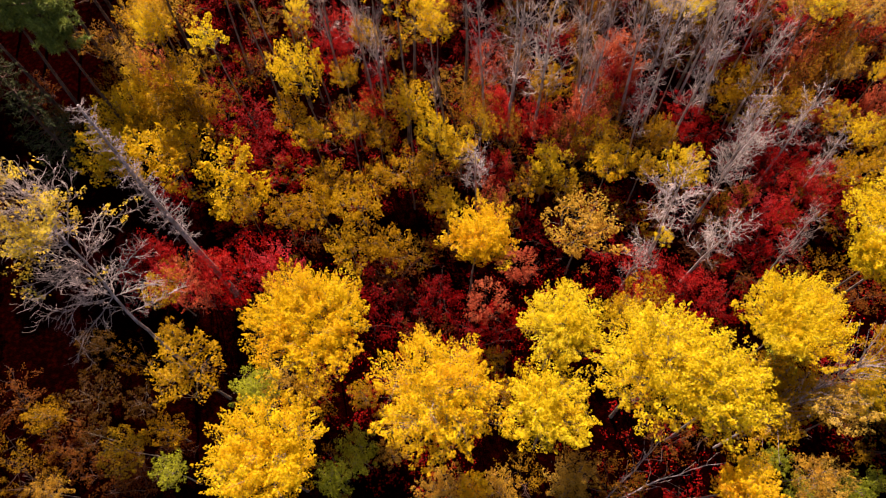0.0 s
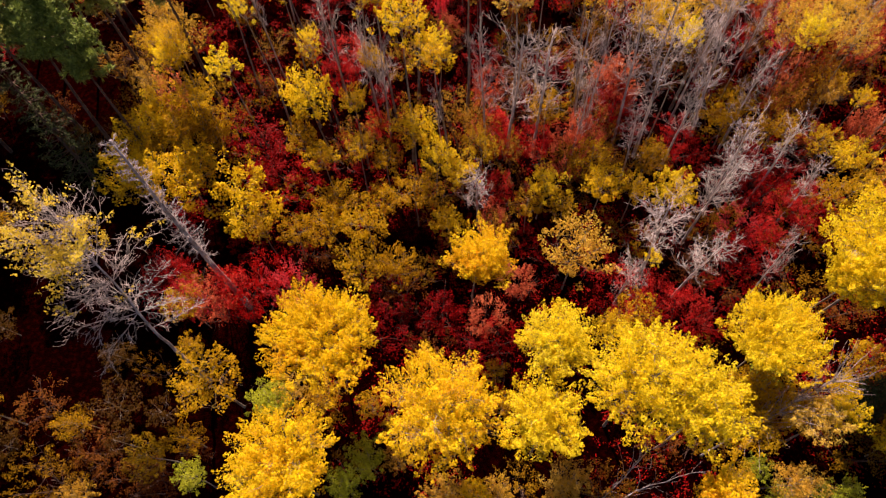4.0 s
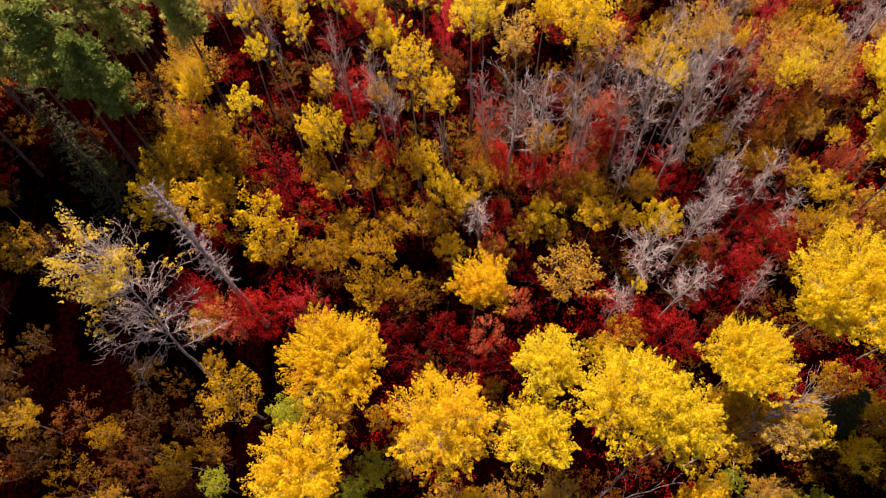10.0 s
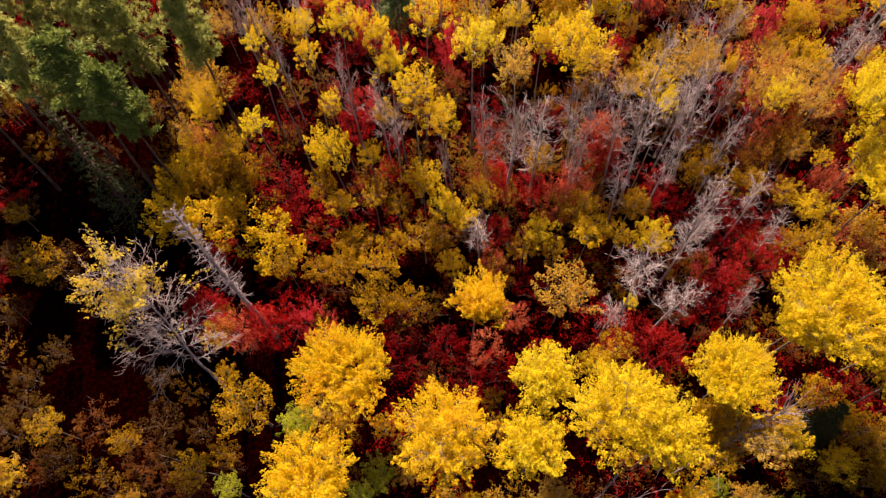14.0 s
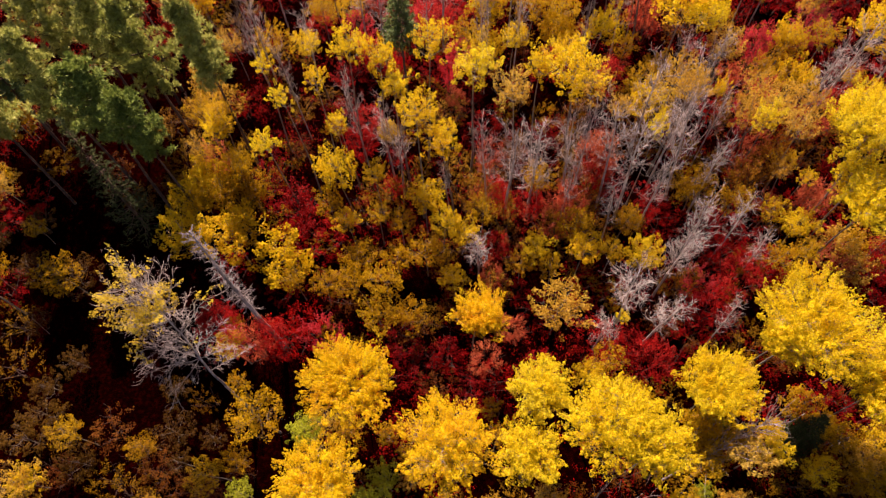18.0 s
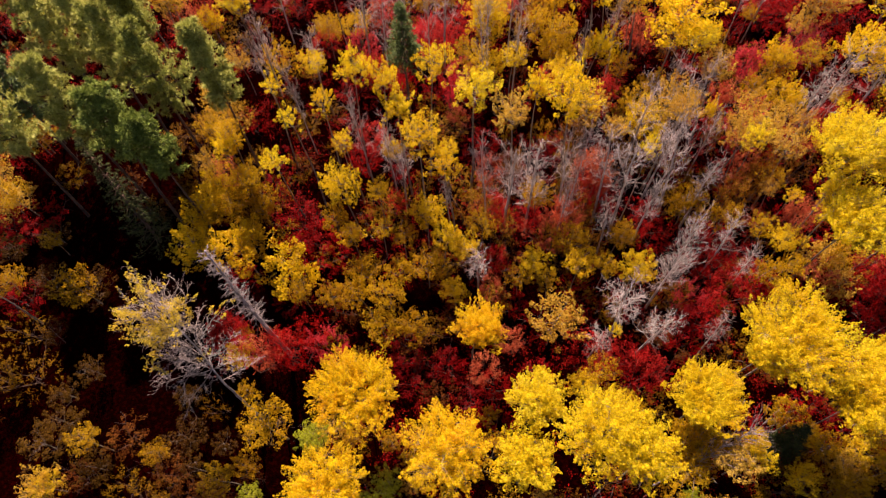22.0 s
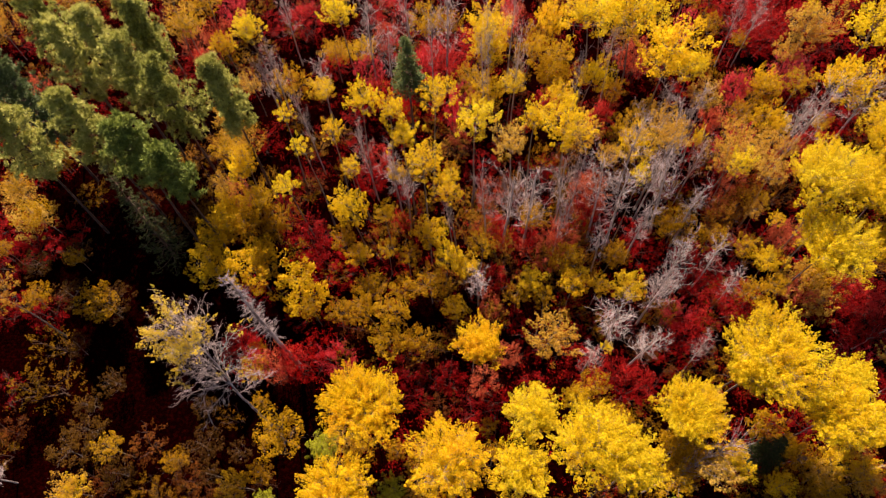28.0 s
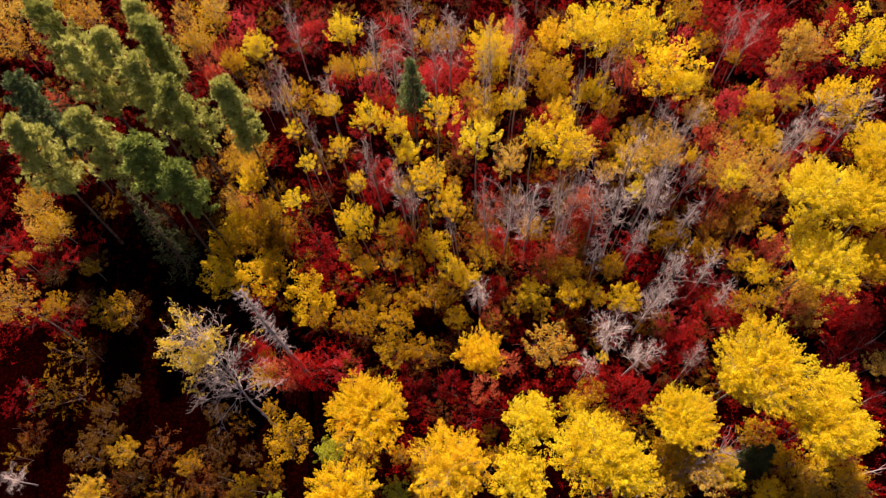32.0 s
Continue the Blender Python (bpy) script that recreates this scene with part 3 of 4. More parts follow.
def plant(kind, x, y, h, r, tip=None):
    """One tree or shrub of a kind, h metres high with a crown r metres in radius at x, y, and its top tip metres off its foot; kinds take turns
    among a few shapes."""
    build, shapes, h0, r0, name, category, label, group, options = KINDS[kind]
    i = count.get(kind, 0)
    count[kind] = i + 1
    extra = {}
    if not r0:
        deep = 3.0 if kind == "thin" else 2.2 if h0 > 5 else 2.0
        low = min((0.05, 0.18, 0.3, 0.42, 0.54, 0.66, 0.76), key=lambda v: abs(v - (1 - deep * r / h)))
        r0 = h0 * (1 - low) / deep
        extra = dict(low=low)
    key = (kind, i % shapes, round(r0, 3))
    if key not in made:
        made[key] = build(seed=31 * len(made) + 7, h=h0, r=r0, **extra, **options)
    if tip is None:
        sway = 0.012 if kind == "bare" else 0.035 if h > 5 else 0.06
        tip = (h * sway * math.sin(i * 2.4), h * sway * math.cos(i * 2.4))
    lean = Vector((0, 0, 1)).rotation_difference(Vector((*tip, h))).to_matrix().to_4x4()
    x, y = x - tip[0] * 0.8, y - tip[1] * 0.8
    m = Matrix.Translation((x, y, rise(x, y))) @ lean @ pose(0, 0, 0, 0, 0, (i * 137.5) % 360) @ Matrix.Diagonal((r / r0, r / r0, h / h0, 1))
    return spawn(name, made[key], m, label, category, group)


def big_aspen(x, y, h, r, leaf, seed, label, deep=2.2, oval=1.0):
    """A large aspen with a shape of its own; oval: how deep its crown is against its width."""
    parts = broadleaf(seed, leaf, h=h, r=r, low=max(0.12, 1 - deep * r / h), plumes=round(125 * r * r) + 60, per=50, size=0.063 / r, limbs=16, cover=0.97,
                      reach=(0.45 / r, 1.0 / r), slender=0.235, bare=0.03, uneven=0.38)
    return spawn("aspen_tree", parts, pose(x, y, rise(x, y)) @ Matrix.Diagonal((1, oval, 1, 1)) @ pose(0, 0, 0, 0, 0, seed * 47 % 360), label, "aspen", "large aspens in the foreground")


# ---- ground ----
def rise(x, y):
    """The height of the forest floor."""
    return 0.45 * noise.noise(Vector((x * 0.05, y * 0.05, 0.3))) + 0.12 * noise.noise(Vector((x * 0.3, y * 0.3, 5)))


def ground():
    xs = np.concatenate([[-2500, -600, -150, -80], np.arange(-56, 57, 1.6), [80, 150, 600, 2500]])
    ys = np.concatenate([[-2500, -600, -150, -50], np.arange(-20, 75, 1.6), [110, 200, 600, 2500]])
    verts = [(x, y, rise(x, y)) for y in ys for x in xs]
    w = len(xs)
    faces = [(j * w + i, j * w + i + 1, j * w + w + i + 1, j * w + w + i) for j in range(len(ys) - 1) for i in range(w - 1)]
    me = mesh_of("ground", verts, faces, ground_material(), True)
    return tagged(new("ground", me), "forest floor of red-brown fallen leaves, shade put into its near-black colour", "ground", kind="structure")


ground()


def undergrowth():
    """Low leafy growth all over the floor, thicker in drifts, thin in the dark corner under the pines."""
    rng = np.random.default_rng(5)
    n = 19000
    p = np.column_stack([rng.uniform(-46, 46, n), rng.uniform(-2, 60, n), np.zeros(n)])
    thick = np.array([noise.noise(Vector((x * 0.22, y * 0.22, 9))) - 2.2 * math.exp(-((x + 18) / 10) ** 4 - ((y - 6) / 8) ** 4)
                      - 1.6 * math.exp(-((x + 20) / 8) ** 4 - ((y - 22) / 11) ** 4) for x, y, _ in p])
    p = p[thick > -0.25]
    p[:, 2] = [rise(x, y) for x, y, _ in p]
    p[:, 2] += rng.uniform(0.05, 1.0, len(p)) ** 1.6 * 1.2
    verts, faces = leaves(rng, p, np.tile((0, 0, 1.0), (len(p), 1)) + rng.normal(0, 0.5, (len(p), 3)), 0.07, 26, (0.42, 0.22), 0.8, 0.7)
    me = mesh_of("undergrowth", verts, faces, LEAF["floor"])
    return tagged(new("undergrowth", me), "low red and brown undergrowth over the forest floor", "undergrowth", kind="stuff")


undergrowth()


# ---- the trees and shrubs ----
plant("pine", -20.05, 30.98, 13.9, 1.60)
plant("pine", -15.23, 26.32, 13.4, 1.60)
plant("pine", -20.26, 24.79, 13.4, 1.60)
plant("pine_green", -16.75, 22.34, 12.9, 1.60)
plant("pine", -23.55, 24.01, 13.4, 1.60)
plant("pine", -24.49, 33.33, 14.4, 1.60)
plant("pine", -22.32, 30.64, 13.4, 1.60)
plant("pine", -17.87, 28.51, 13.4, 1.60)
plant("pine_slim", -11.89, 26.10, 13.4, 1.15)
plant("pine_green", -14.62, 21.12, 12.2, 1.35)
plant("pine_slim", -17.76, 31.62, 13.9, 1.15)
plant("pine_slim", -18.42, 33.24, 13.9, 1.15)
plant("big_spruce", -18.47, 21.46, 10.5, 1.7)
plant("pine_shaded", -25.62, 28.89, 12.4, 1.70)
plant("pine_shaded", -26.89, 30.26, 9.4, 1.70)
plant("young_spruce", -1.37, 28.68, 11.5, 1.25, (0.0, 0.0))
plant("spruce", 16.68, 5.01, 4.6, 1.35)
spawn("dead_spruce", dead_conifer(3, 12.4, 0.85), pose(-9.39, 12.54, rise(-9.39, 12.54), -4.2, -6.0), "dead grey spruce with brittle bare boughs above red shrubs", "dead tree")
plant("yellow", -4.54, 25.39, 11.2, 1.03)
plant("yellow", -2.75, 24.54, 11.0, 0.96)
plant("yellow", -1.93, 23.26, 10.1, 1.10)
plant("yellow", -0.09, 24.89, 11.0, 1.18)
plant("yellow", 2.26, 22.84, 11.0, 1.42)
plant("yellow", 5.97, 23.46, 10.3, 1.0)
plant("yellow", -0.65, 20.31, 10.4, 1.19)
plant("yellow", 0.68, 19.16, 9.7, 1.12)
plant("yellow", -12.67, 24.10, 6.3, 0.85)
plant("yellow", -11.66, 33.92, 9.2, 1.21)
plant("yellow", -5.89, 36.16, 9.3, 1.32)
plant("yellow", 11.50, 31.89, 11.0, 1.99)
plant("yellow", 14.96, 33.28, 11.3, 2.26)
plant("gold", 15.40, 29.10, 10.7, 2.5)
plant("yellow", 17.30, 29.20, 8.2, 1.19)
plant("yellow", 26.57, 26.70, 9.8, 1.83)
plant("yellow", 30.26, 31.28, 10.2, 2.17)
plant("yellow", 4.50, 35.29, 7.9, 1.86)
plant("yellow", 11.02, 30.31, 7.4, 1.36)
plant("yellow", -12.37, 34.58, 9.2, 0.72)
plant("yellow", 27.59, 34.48, 6.6, 0.59)
plant("yellow", 15.75, 22.39, 8.5, 0.45)
plant("yellow", 19.87, 17.88, 5.5, 0.49)
plant("yellow", -21.18, 5.75, 3.4, 0.82)
plant("yellow", 13.62, 4.07, 5.2, 0.83)
plant("yellow", 21.40, 17.11, 8.1, 1.13)
plant("yellow", 21.40, 15.87, 7.8, 1.32)
plant("yellow", 18.73, 21.24, 6.9, 0.93)
plant("yellow", 11.80, 19.65, 8.5, 0.54)
plant("tan", 4.69, 22.07, 10.6, 1.28)
plant("yellow", 8.03, 22.57, 11.3, 1.65)
plant("tan", 27.05, 32.94, 7.8, 1.81)
plant("tan", 20.14, 20.02, 7.1, 1.13)
plant("tan", 13.23, 4.47, 5.5, 1.13)
plant("tan", 5.65, 11.75, 6.4, 1.65)
plant("tan", -25.18, 16.19, 8.7, 1.65)
plant("tan", -27.47, 29.61, 5.7, 1.66)
plant("tan", 20.68, 3.19, 4.1, 1.15)
plant("tan", 4.27, 3.13, 3.4, 0.79)
plant("tan", 19.20, 22.83, 6.5, 1.50)
plant("tan", 17.65, 25.81, 7.9, 1.35)
plant("tan", 14.22, 24.54, 8.6, 1.61)
plant("tan", -19.45, 41.18, 5.7, 1.68)
plant("tan", -13.80, 24.32, 5.0, 1.02)
plant("tan", 19.74, 24.67, 6.3, 1.30)
plant("tan", -34.82, 42.25, 5.9, 1.89)
plant("tan", -35.95, 46.21, 5.7, 1.67)
plant("tan", -28.41, 43.76, 6.9, 1.89)
plant("tan", -20.56, 39.20, 8.9, 0.94)
plant("tan", -18.68, 38.67, 9.0, 1.02)
plant("tan", -17.02, 40.33, 8.3, 1.32)
plant("tan", -13.12, 33.91, 4.6, 1.05)
plant("tan", -14.94, 31.22, 4.3, 1.29)
plant("tan", -14.12, 29.29, 4.3, 1.70)
plant("tan", 3.85, 30.20, 4.2, 1.19)
plant("tan", 26.33, 32.82, 5.3, 1.28)
plant("tan", 14.68, 34.33, 7.4, 1.42)
plant("tan", 22.82, 23.60, 5.9, 0.91)
plant("tan", 21.85, 23.98, 5.2, 1.16)
plant("tan", 9.99, 23.48, 8.4, 1.45)
plant("tan", 13.69, 21.90, 9.2, 1.18)
plant("tan", 18.87, 22.31, 6.4, 1.41)
plant("tan", 22.08, 15.22, 3.7, 1.67)
plant("tan", 22.83, 13.45, 2.8, 1.37)
plant("tan", 19.88, 18.90, 4.7, 0.73)
plant("tan", 13.67, 8.26, 5.0, 0.82)
plant("tan", 18.73, 3.64, 3.8, 1.04)
plant("tan", 21.30, 4.93, 4.0, 1.18)
plant("tan", 25.18, 9.79, 3.7, 0.93)
plant("tan", -0.55, 2.87, 3.2, 1.00)
plant("tan", 3.84, 2.54, 2.8, 0.80)
plant("tan", -6.72, 6.98, 3.8, 0.85)
plant("tan", 12.59, 1.91, 3.6, 0.97)
plant("tan", 3.90, 3.00, 3.1, 0.92)
plant("tan", 1.25, 2.79, 2.8, 0.81)
plant("tan", -2.32, 4.51, 2.5, 0.72)
plant("tan", -1.18, 2.80, 2.8, 0.80)
plant("tan", 9.96, 21.86, 8.3, 0.84)
plant("tan", 11.79, 2.12, 4.1, 0.87)
plant("thin", -7.50, 23.19, 10.2, 0.69)
plant("thin", -5.84, 23.07, 10.8, 0.75)
plant("thin", -9.24, 22.30, 8.0, 0.87)
plant("thin", -9.34, 26.54, 9.3, 0.74)
plant("thin", -4.96, 22.69, 7.6, 0.65)
plant("thin", 8.76, 10.91, 5.7, 0.42)
big_aspen(25.78, 20.44, 10.9, 2.40, "yellow", 101, "bright yellow aspen with a broad ragged crown", 1.35)
big_aspen(22.42, 17.98, 10.8, 2.20, "yellow", 102, "bright yellow aspen with a broad ragged crown", 1.35)
big_aspen(24.48, 17.01, 9.9, 2.06, "yellow", 103, "bright yellow aspen with a broad ragged crown", 1.35)
big_aspen(21.38, 15.00, 9.3, 2.10, "yellow", 104, "bright yellow aspen with a broad ragged crown", 1.35)
big_aspen(24.63, 14.90, 8.1, 1.70, "yellow", 105, "bright yellow aspen with a broad ragged crown", 1.35)
big_aspen(15.97, 8.82, 8.9, 2.65, "yellow", 106, "bright yellow aspen with a broad ragged crown", 1.0)
big_aspen(19.84, 7.98, 6.8, 1.1, "yellow", 120, "bright yellow aspen with a broad ragged crown", 1.0)
big_aspen(14.96, 8.83, 7.3, 1.35, "yellow", 107, "bright yellow aspen with a broad ragged crown", 1.35)
big_aspen(18.14, 5.71, 7.7, 2.2, "yellow", 108, "bright yellow aspen with a broad ragged crown", 0.65, 0.65)
big_aspen(20.73, 5.73, 6.8, 1.48, "yellow", 109, "bright yellow aspen with a broad ragged crown", 1.35)
big_aspen(12.03, 6.90, 6.0, 2.3, "yellow", 110, "bright yellow aspen with a broad ragged crown", 0.55, 0.62)
big_aspen(6.28, 5.34, 8.4, 2.16, "yellow", 111, "bright yellow aspen with a broad ragged crown", 1.60)
big_aspen(8.20, 4.21, 7.8, 1.58, "yellow", 112, "bright yellow aspen with a broad ragged crown", 1.60)
big_aspen(3.91, 7.66, 7.2, 1.52, "yellow", 113, "bright yellow aspen with a broad ragged crown", 1.60)
big_aspen(2.99, 4.45, 6.9, 1.58, "yellow", 114, "bright yellow aspen with a broad ragged crown", 1.60)
big_aspen(-0.42, 5.58, 8.7, 2.09, "gold", 115, "golden orange aspen with a broad crown and pale trunk", 2.40)
big_aspen(-4.72, 8.62, 6.8, 2.7, "gold", 116, "golden orange aspen with a broad crown and pale trunk", 0.62, 0.72)
big_aspen(-6.0, 3.72, 6.6, 2.15, "gold", 117, "golden orange aspen with a broad crown and pale trunk", 1.2)
big_aspen(8.18, 1.97, 6.4, 1.00, "gold", 118, "golden orange aspen with a broad crown and pale trunk", 1.90)
big_aspen(1.24, 11.45, 6.5, 1.5, "gold", 119, "golden orange aspen with a rounded crown above red shrubs", 1.5)
plant("gold", -29.96, 32.00, 4.5, 1.48)
plant("gold", -15.74, 38.04, 5.1, 1.09)
plant("gold", 10.20, 37.69, 5.5, 1.53)
plant("gold", 17.66, 5.19, 3.5, 0.69)
plant("gold", 16.65, 3.26, 3.3, 0.92)
plant("gold", 21.57, 3.82, 3.1, 0.93)
plant("gold", 0.65, 2.89, 3.3, 0.71)
plant("bare", 9.48, 12.27, 7.0, 1.49)
plant("bare", 10.78, 10.93, 5.7, 1.23)
plant("bare", 7.85, 10.82, 4.9, 0.92)
plant("bare", 11.98, 13.73, 7.7, 1.16)
plant("bare", 15.87, 15.74, 6.5, 1.01)
plant("bare", 14.19, 16.30, 6.2, 1.24)
plant("bare", -4.12, 35.19, 9.4, 1.38)
plant("bare", -1.24, 35.75, 9.4, 1.39)
plant("bare", 1.37, 34.86, 9.5, 1.54)
plant("bare", 5.92, 30.21, 10.0, 0.98)
plant("bare", 3.81, 30.18, 9.8, 0.83)
plant("bare", 4.11, 19.90, 9.2, 1.57)
plant("bare", 5.44, 19.76, 8.5, 1.52)
plant("bare", 2.98, 20.27, 9.1, 1.09)
plant("bare", 10.90, 19.11, 9.1, 1.48)
plant("bare", 9.69, 19.89, 9.8, 1.40)
plant("bare", 12.08, 18.23, 7.6, 1.16)
plant("bare", 15.33, 18.92, 7.1, 1.12)
plant("bare", 9.69, 17.65, 5.9, 0.91)
plant("bare", -2.02, 22.06, 8.0, 1.00)
plant("bare", -4.36, 24.56, 8.9, 0.93)
plant("bare", 2.07, 15.97, 5.1, 1.13)
plant("bare", 24.36, 24.82, 9.1, 1.67)
plant("bare", 15.16, 23.61, 9.4, 1.41)
plant("bare", 12.68, 23.64, 9.2, 1.20)
plant("bare", 8.13, 20.12, 9.4, 1.00)
plant("bare", 7.23, 18.91, 6.9, 0.91)
plant("bare", -2.78, 33.20, 8.6, 1.04)
plant("bare", 13.77, 10.26, 6.7, 0.68)
plant("bare", -11.02, 33.33, 8.1, 1.14)
plant("bare", -25.73, 6.86, 3.5, 0.88)
plant("bare", -8.27, 27.39, 8.7, 0.74)
plant("bare", 28.57, 25.92, 8.0, 1.50)
plant("bare", -10.54, 38.93, 8.0, 1.04)
plant("bare", -11.46, 32.70, 7.1, 1.07)
plant("bare", -7.72, 32.19, 7.1, 1.07)
plant("bare", 23.00, 35.21, 7.8, 0.83)
plant("bare", 24.36, 35.06, 7.9, 0.91)
plant("bare", 13.21, 32.24, 8.2, 1.20)
plant("bare", 15.07, 25.86, 9.0, 1.02)
plant("bare", 16.58, 25.51, 8.9, 0.87)
plant("bare", -2.68, 23.28, 7.6, 1.10)
plant("bare", 7.80, 21.13, 8.3, 1.26)
plant("bare", 13.34, 21.16, 9.1, 1.10)
plant("bare", 16.41, 22.49, 7.8, 0.78)
plant("bare", 12.79, 14.61, 6.4, 0.93)
plant("bare", 16.91, 14.36, 5.3, 0.82)
plant("bare", 23.28, 24.33, 8.1, 1.09)
plant("bare", 0.32, 33.26, 9.8, 0.78)
plant("bare", 4.38, 32.80, 9.9, 0.85)
plant("bare", 6.18, 34.87, 10.0, 1.03)
plant("bare", 10.21, 29.95, 7.9, 0.86)
plant("bare", 0.66, 20.54, 5.6, 0.58)
spawn("bare_aspen", leaning_aspen(77, ((0, 0, -0.15), (-0.05, 0.1, 3.0), (-0.3, 0.5, 5.4), (-1.4, 2.1, 7.8), (-2.5, 3.6, 9.7)), "pale"), pose(-11.0, 9.1, rise(-11.0, 9.1)),
      "large grey aspen, half bare, with pale yellow leaves at its top", "bare tree")
plant("lime", -14.60, 18.62, 5.2, 1.8)
plant("lime", -11.60, 17.95, 5.8, 2.0)
plant("lime", -8.95, 16.68, 4.8, 1.9)
plant("lime", 0.72, 14.67, 3.7, 0.92)
plant("lime", -5.32, 20.80, 7.1, 1.43)
plant("lime", -3.49, 20.36, 6.1, 0.79)
plant("lime", -4.89, 18.22, 4.9, 0.94)
plant("lime", -0.90, 19.14, 5.5, 1.23)
plant("lime", 0.15, 17.70, 5.0, 1.00)
plant("lime", 5.17, 15.80, 4.6, 1.06)
plant("lime", 7.45, 15.22, 4.6, 1.12)
plant("lime", 11.20, 15.17, 4.3, 1.20)
plant("lime", 22.96, 27.01, 4.6, 1.37)
plant("lime", 20.07, 16.36, 3.9, 1.15)
plant("lime", 9.66, 30.15, 4.9, 1.25)
plant("lime", 3.88, 30.75, 5.1, 1.51)
plant("lime", 5.62, 29.93, 5.8, 1.06)
plant("lime", -7.07, 30.60, 6.8, 1.05)
plant("lime", 4.63, 34.15, 6.2, 1.62)
plant("lime", 23.51, 26.00, 4.6, 0.79)
plant("lime", 12.96, 24.66, 5.7, 1.55)
plant("lime", -12.93, 24.87, 5.8, 1.08)
plant("olive", -12.09, 23.14, 4.9, 1.16)
plant("lime", 1.57, 17.50, 4.2, 1.09)
plant("lime", 6.61, 8.51, 3.7, 0.88)
plant("olive", -3.07, 14.80, 4.7, 1.26)
plant("olive", -4.74, 14.88, 4.2, 1.13)
plant("olive", -0.75, 16.40, 4.7, 1.50)
plant("olive", -2.05, 12.66, 3.7, 1.25)
plant("olive", -3.81, 13.02, 3.7, 1.40)
plant("olive", -5.16, 16.35, 4.3, 1.22)
plant("olive", -6.28, 19.28, 5.4, 1.09)
plant("olive", -3.42, 18.92, 4.9, 0.87)
plant("olive", -2.18, 18.30, 4.3, 0.95)
plant("olive", 5.89, 14.82, 3.6, 0.85)
plant("olive", 9.46, 15.31, 4.1, 0.92)
plant("olive", 15.04, 19.04, 4.3, 1.49)
plant("olive", 7.59, 8.85, 4.3, 1.17)
plant("olive", 8.08, 7.62, 3.7, 0.97)
plant("olive", -21.68, 16.91, 4.2, 1.54)
plant("olive", -26.16, 17.89, 3.8, 1.11)
plant("olive", -9.35, 7.55, 6.6, 1.6)
plant("olive", -11.94, 5.64, 3.4, 1.06)
plant("olive", 23.74, 29.35, 5.0, 1.32)
plant("olive", 21.62, 27.93, 4.4, 1.06)
plant("olive", 20.68, 32.79, 3.8, 1.13)
plant("olive", 12.94, 26.32, 5.4, 1.34)
plant("olive", 2.75, 32.27, 4.9, 1.19)
plant("olive", 7.89, 35.37, 4.9, 1.77)
plant("olive", -4.93, 36.66, 5.0, 1.34)
plant("olive", 0.12, 40.10, 4.3, 1.69)
plant("olive", 9.65, 34.16, 5.1, 1.48)
plant("olive", 13.18, 30.71, 4.4, 1.10)
plant("olive", -10.43, 34.31, 4.2, 1.60)
plant("lime", -14.58, 21.23, 4.7, 1.52)
plant("olive", -12.90, 21.65, 4.0, 1.39)
plant("lime", -14.04, 23.36, 4.1, 1.42)
plant("olive", -18.37, 43.80, 5.4, 1.92)
plant("olive", -14.29, 27.29, 4.9, 1.21)
plant("olive", -28.01, 29.38, 4.3, 1.69)
plant("olive", -18.11, 38.88, 7.0, 1.32)
plant("olive", -6.94, 36.45, 4.9, 1.16)
plant("olive", 9.42, 33.28, 4.2, 1.66)
plant("olive", 1.97, 39.76, 4.0, 1.31)
plant("olive", 20.72, 39.24, 5.2, 1.64)
plant("olive", 21.59, 35.78, 4.9, 1.15)
plant("olive", 24.19, 35.08, 3.6, 0.80)
plant("olive", 26.03, 29.44, 4.9, 1.23)
plant("olive", 26.06, 26.05, 4.6, 0.79)
plant("olive", 14.65, 28.24, 4.9, 1.22)
plant("olive", -27.58, 24.26, 4.0, 1.36)
plant("olive", -29.07, 21.65, 3.6, 0.78)
plant("olive", -29.52, 26.44, 4.1, 0.97)
plant("olive", -24.50, 20.90, 2.6, 0.78)
plant("olive", -6.58, 14.81, 3.8, 1.07)
plant("olive", -8.39, 15.34, 3.6, 0.86)
plant("olive", -2.58, 16.84, 3.8, 1.09)
plant("olive", -5.41, 23.44, 6.6, 0.74)
plant("olive", -2.07, 23.84, 5.6, 0.84)
plant("olive", 2.73, 18.87, 3.8, 1.05)
plant("olive", 4.24, 15.16, 3.4, 0.86)
plant("olive", 7.75, 17.51, 4.0, 1.39)
plant("olive", 6.26, 20.13, 4.9, 1.19)
plant("olive", 16.77, 18.06, 3.8, 1.11)
plant("olive", 18.33, 14.68, 3.8, 1.06)
plant("olive", 19.71, 14.56, 3.7, 0.92)
plant("olive", -11.19, 9.87, 3.3, 0.66)
plant("olive", -10.75, 6.07, 3.0, 0.83)
plant("olive", -11.32, 11.59, 3.5, 1.00)
plant("olive", -11.90, 13.49, 2.2, 0.81)
plant("olive", 9.01, 6.83, 3.3, 1.23)
plant("olive", 11.57, 5.48, 4.6, 1.29)
plant("olive", 16.89, 6.48, 3.7, 1.21)
plant("olive", 18.13, 4.56, 3.8, 1.30)
plant("olive", 1.77, 6.00, 3.2, 0.76)
plant("olive", -2.23, 5.81, 2.5, 0.73)
plant("olive", -5.25, 7.11, 2.6, 0.75)
plant("olive", 12.29, 5.87, 3.7, 0.91)
plant("olive", 1.89, 7.51, 2.5, 0.67)
plant("olive", 10.26, 2.48, 3.4, 0.78)
plant("olive", 12.07, 4.93, 4.2, 1.12)
plant("olive", -3.49, 6.71, 2.6, 0.74)
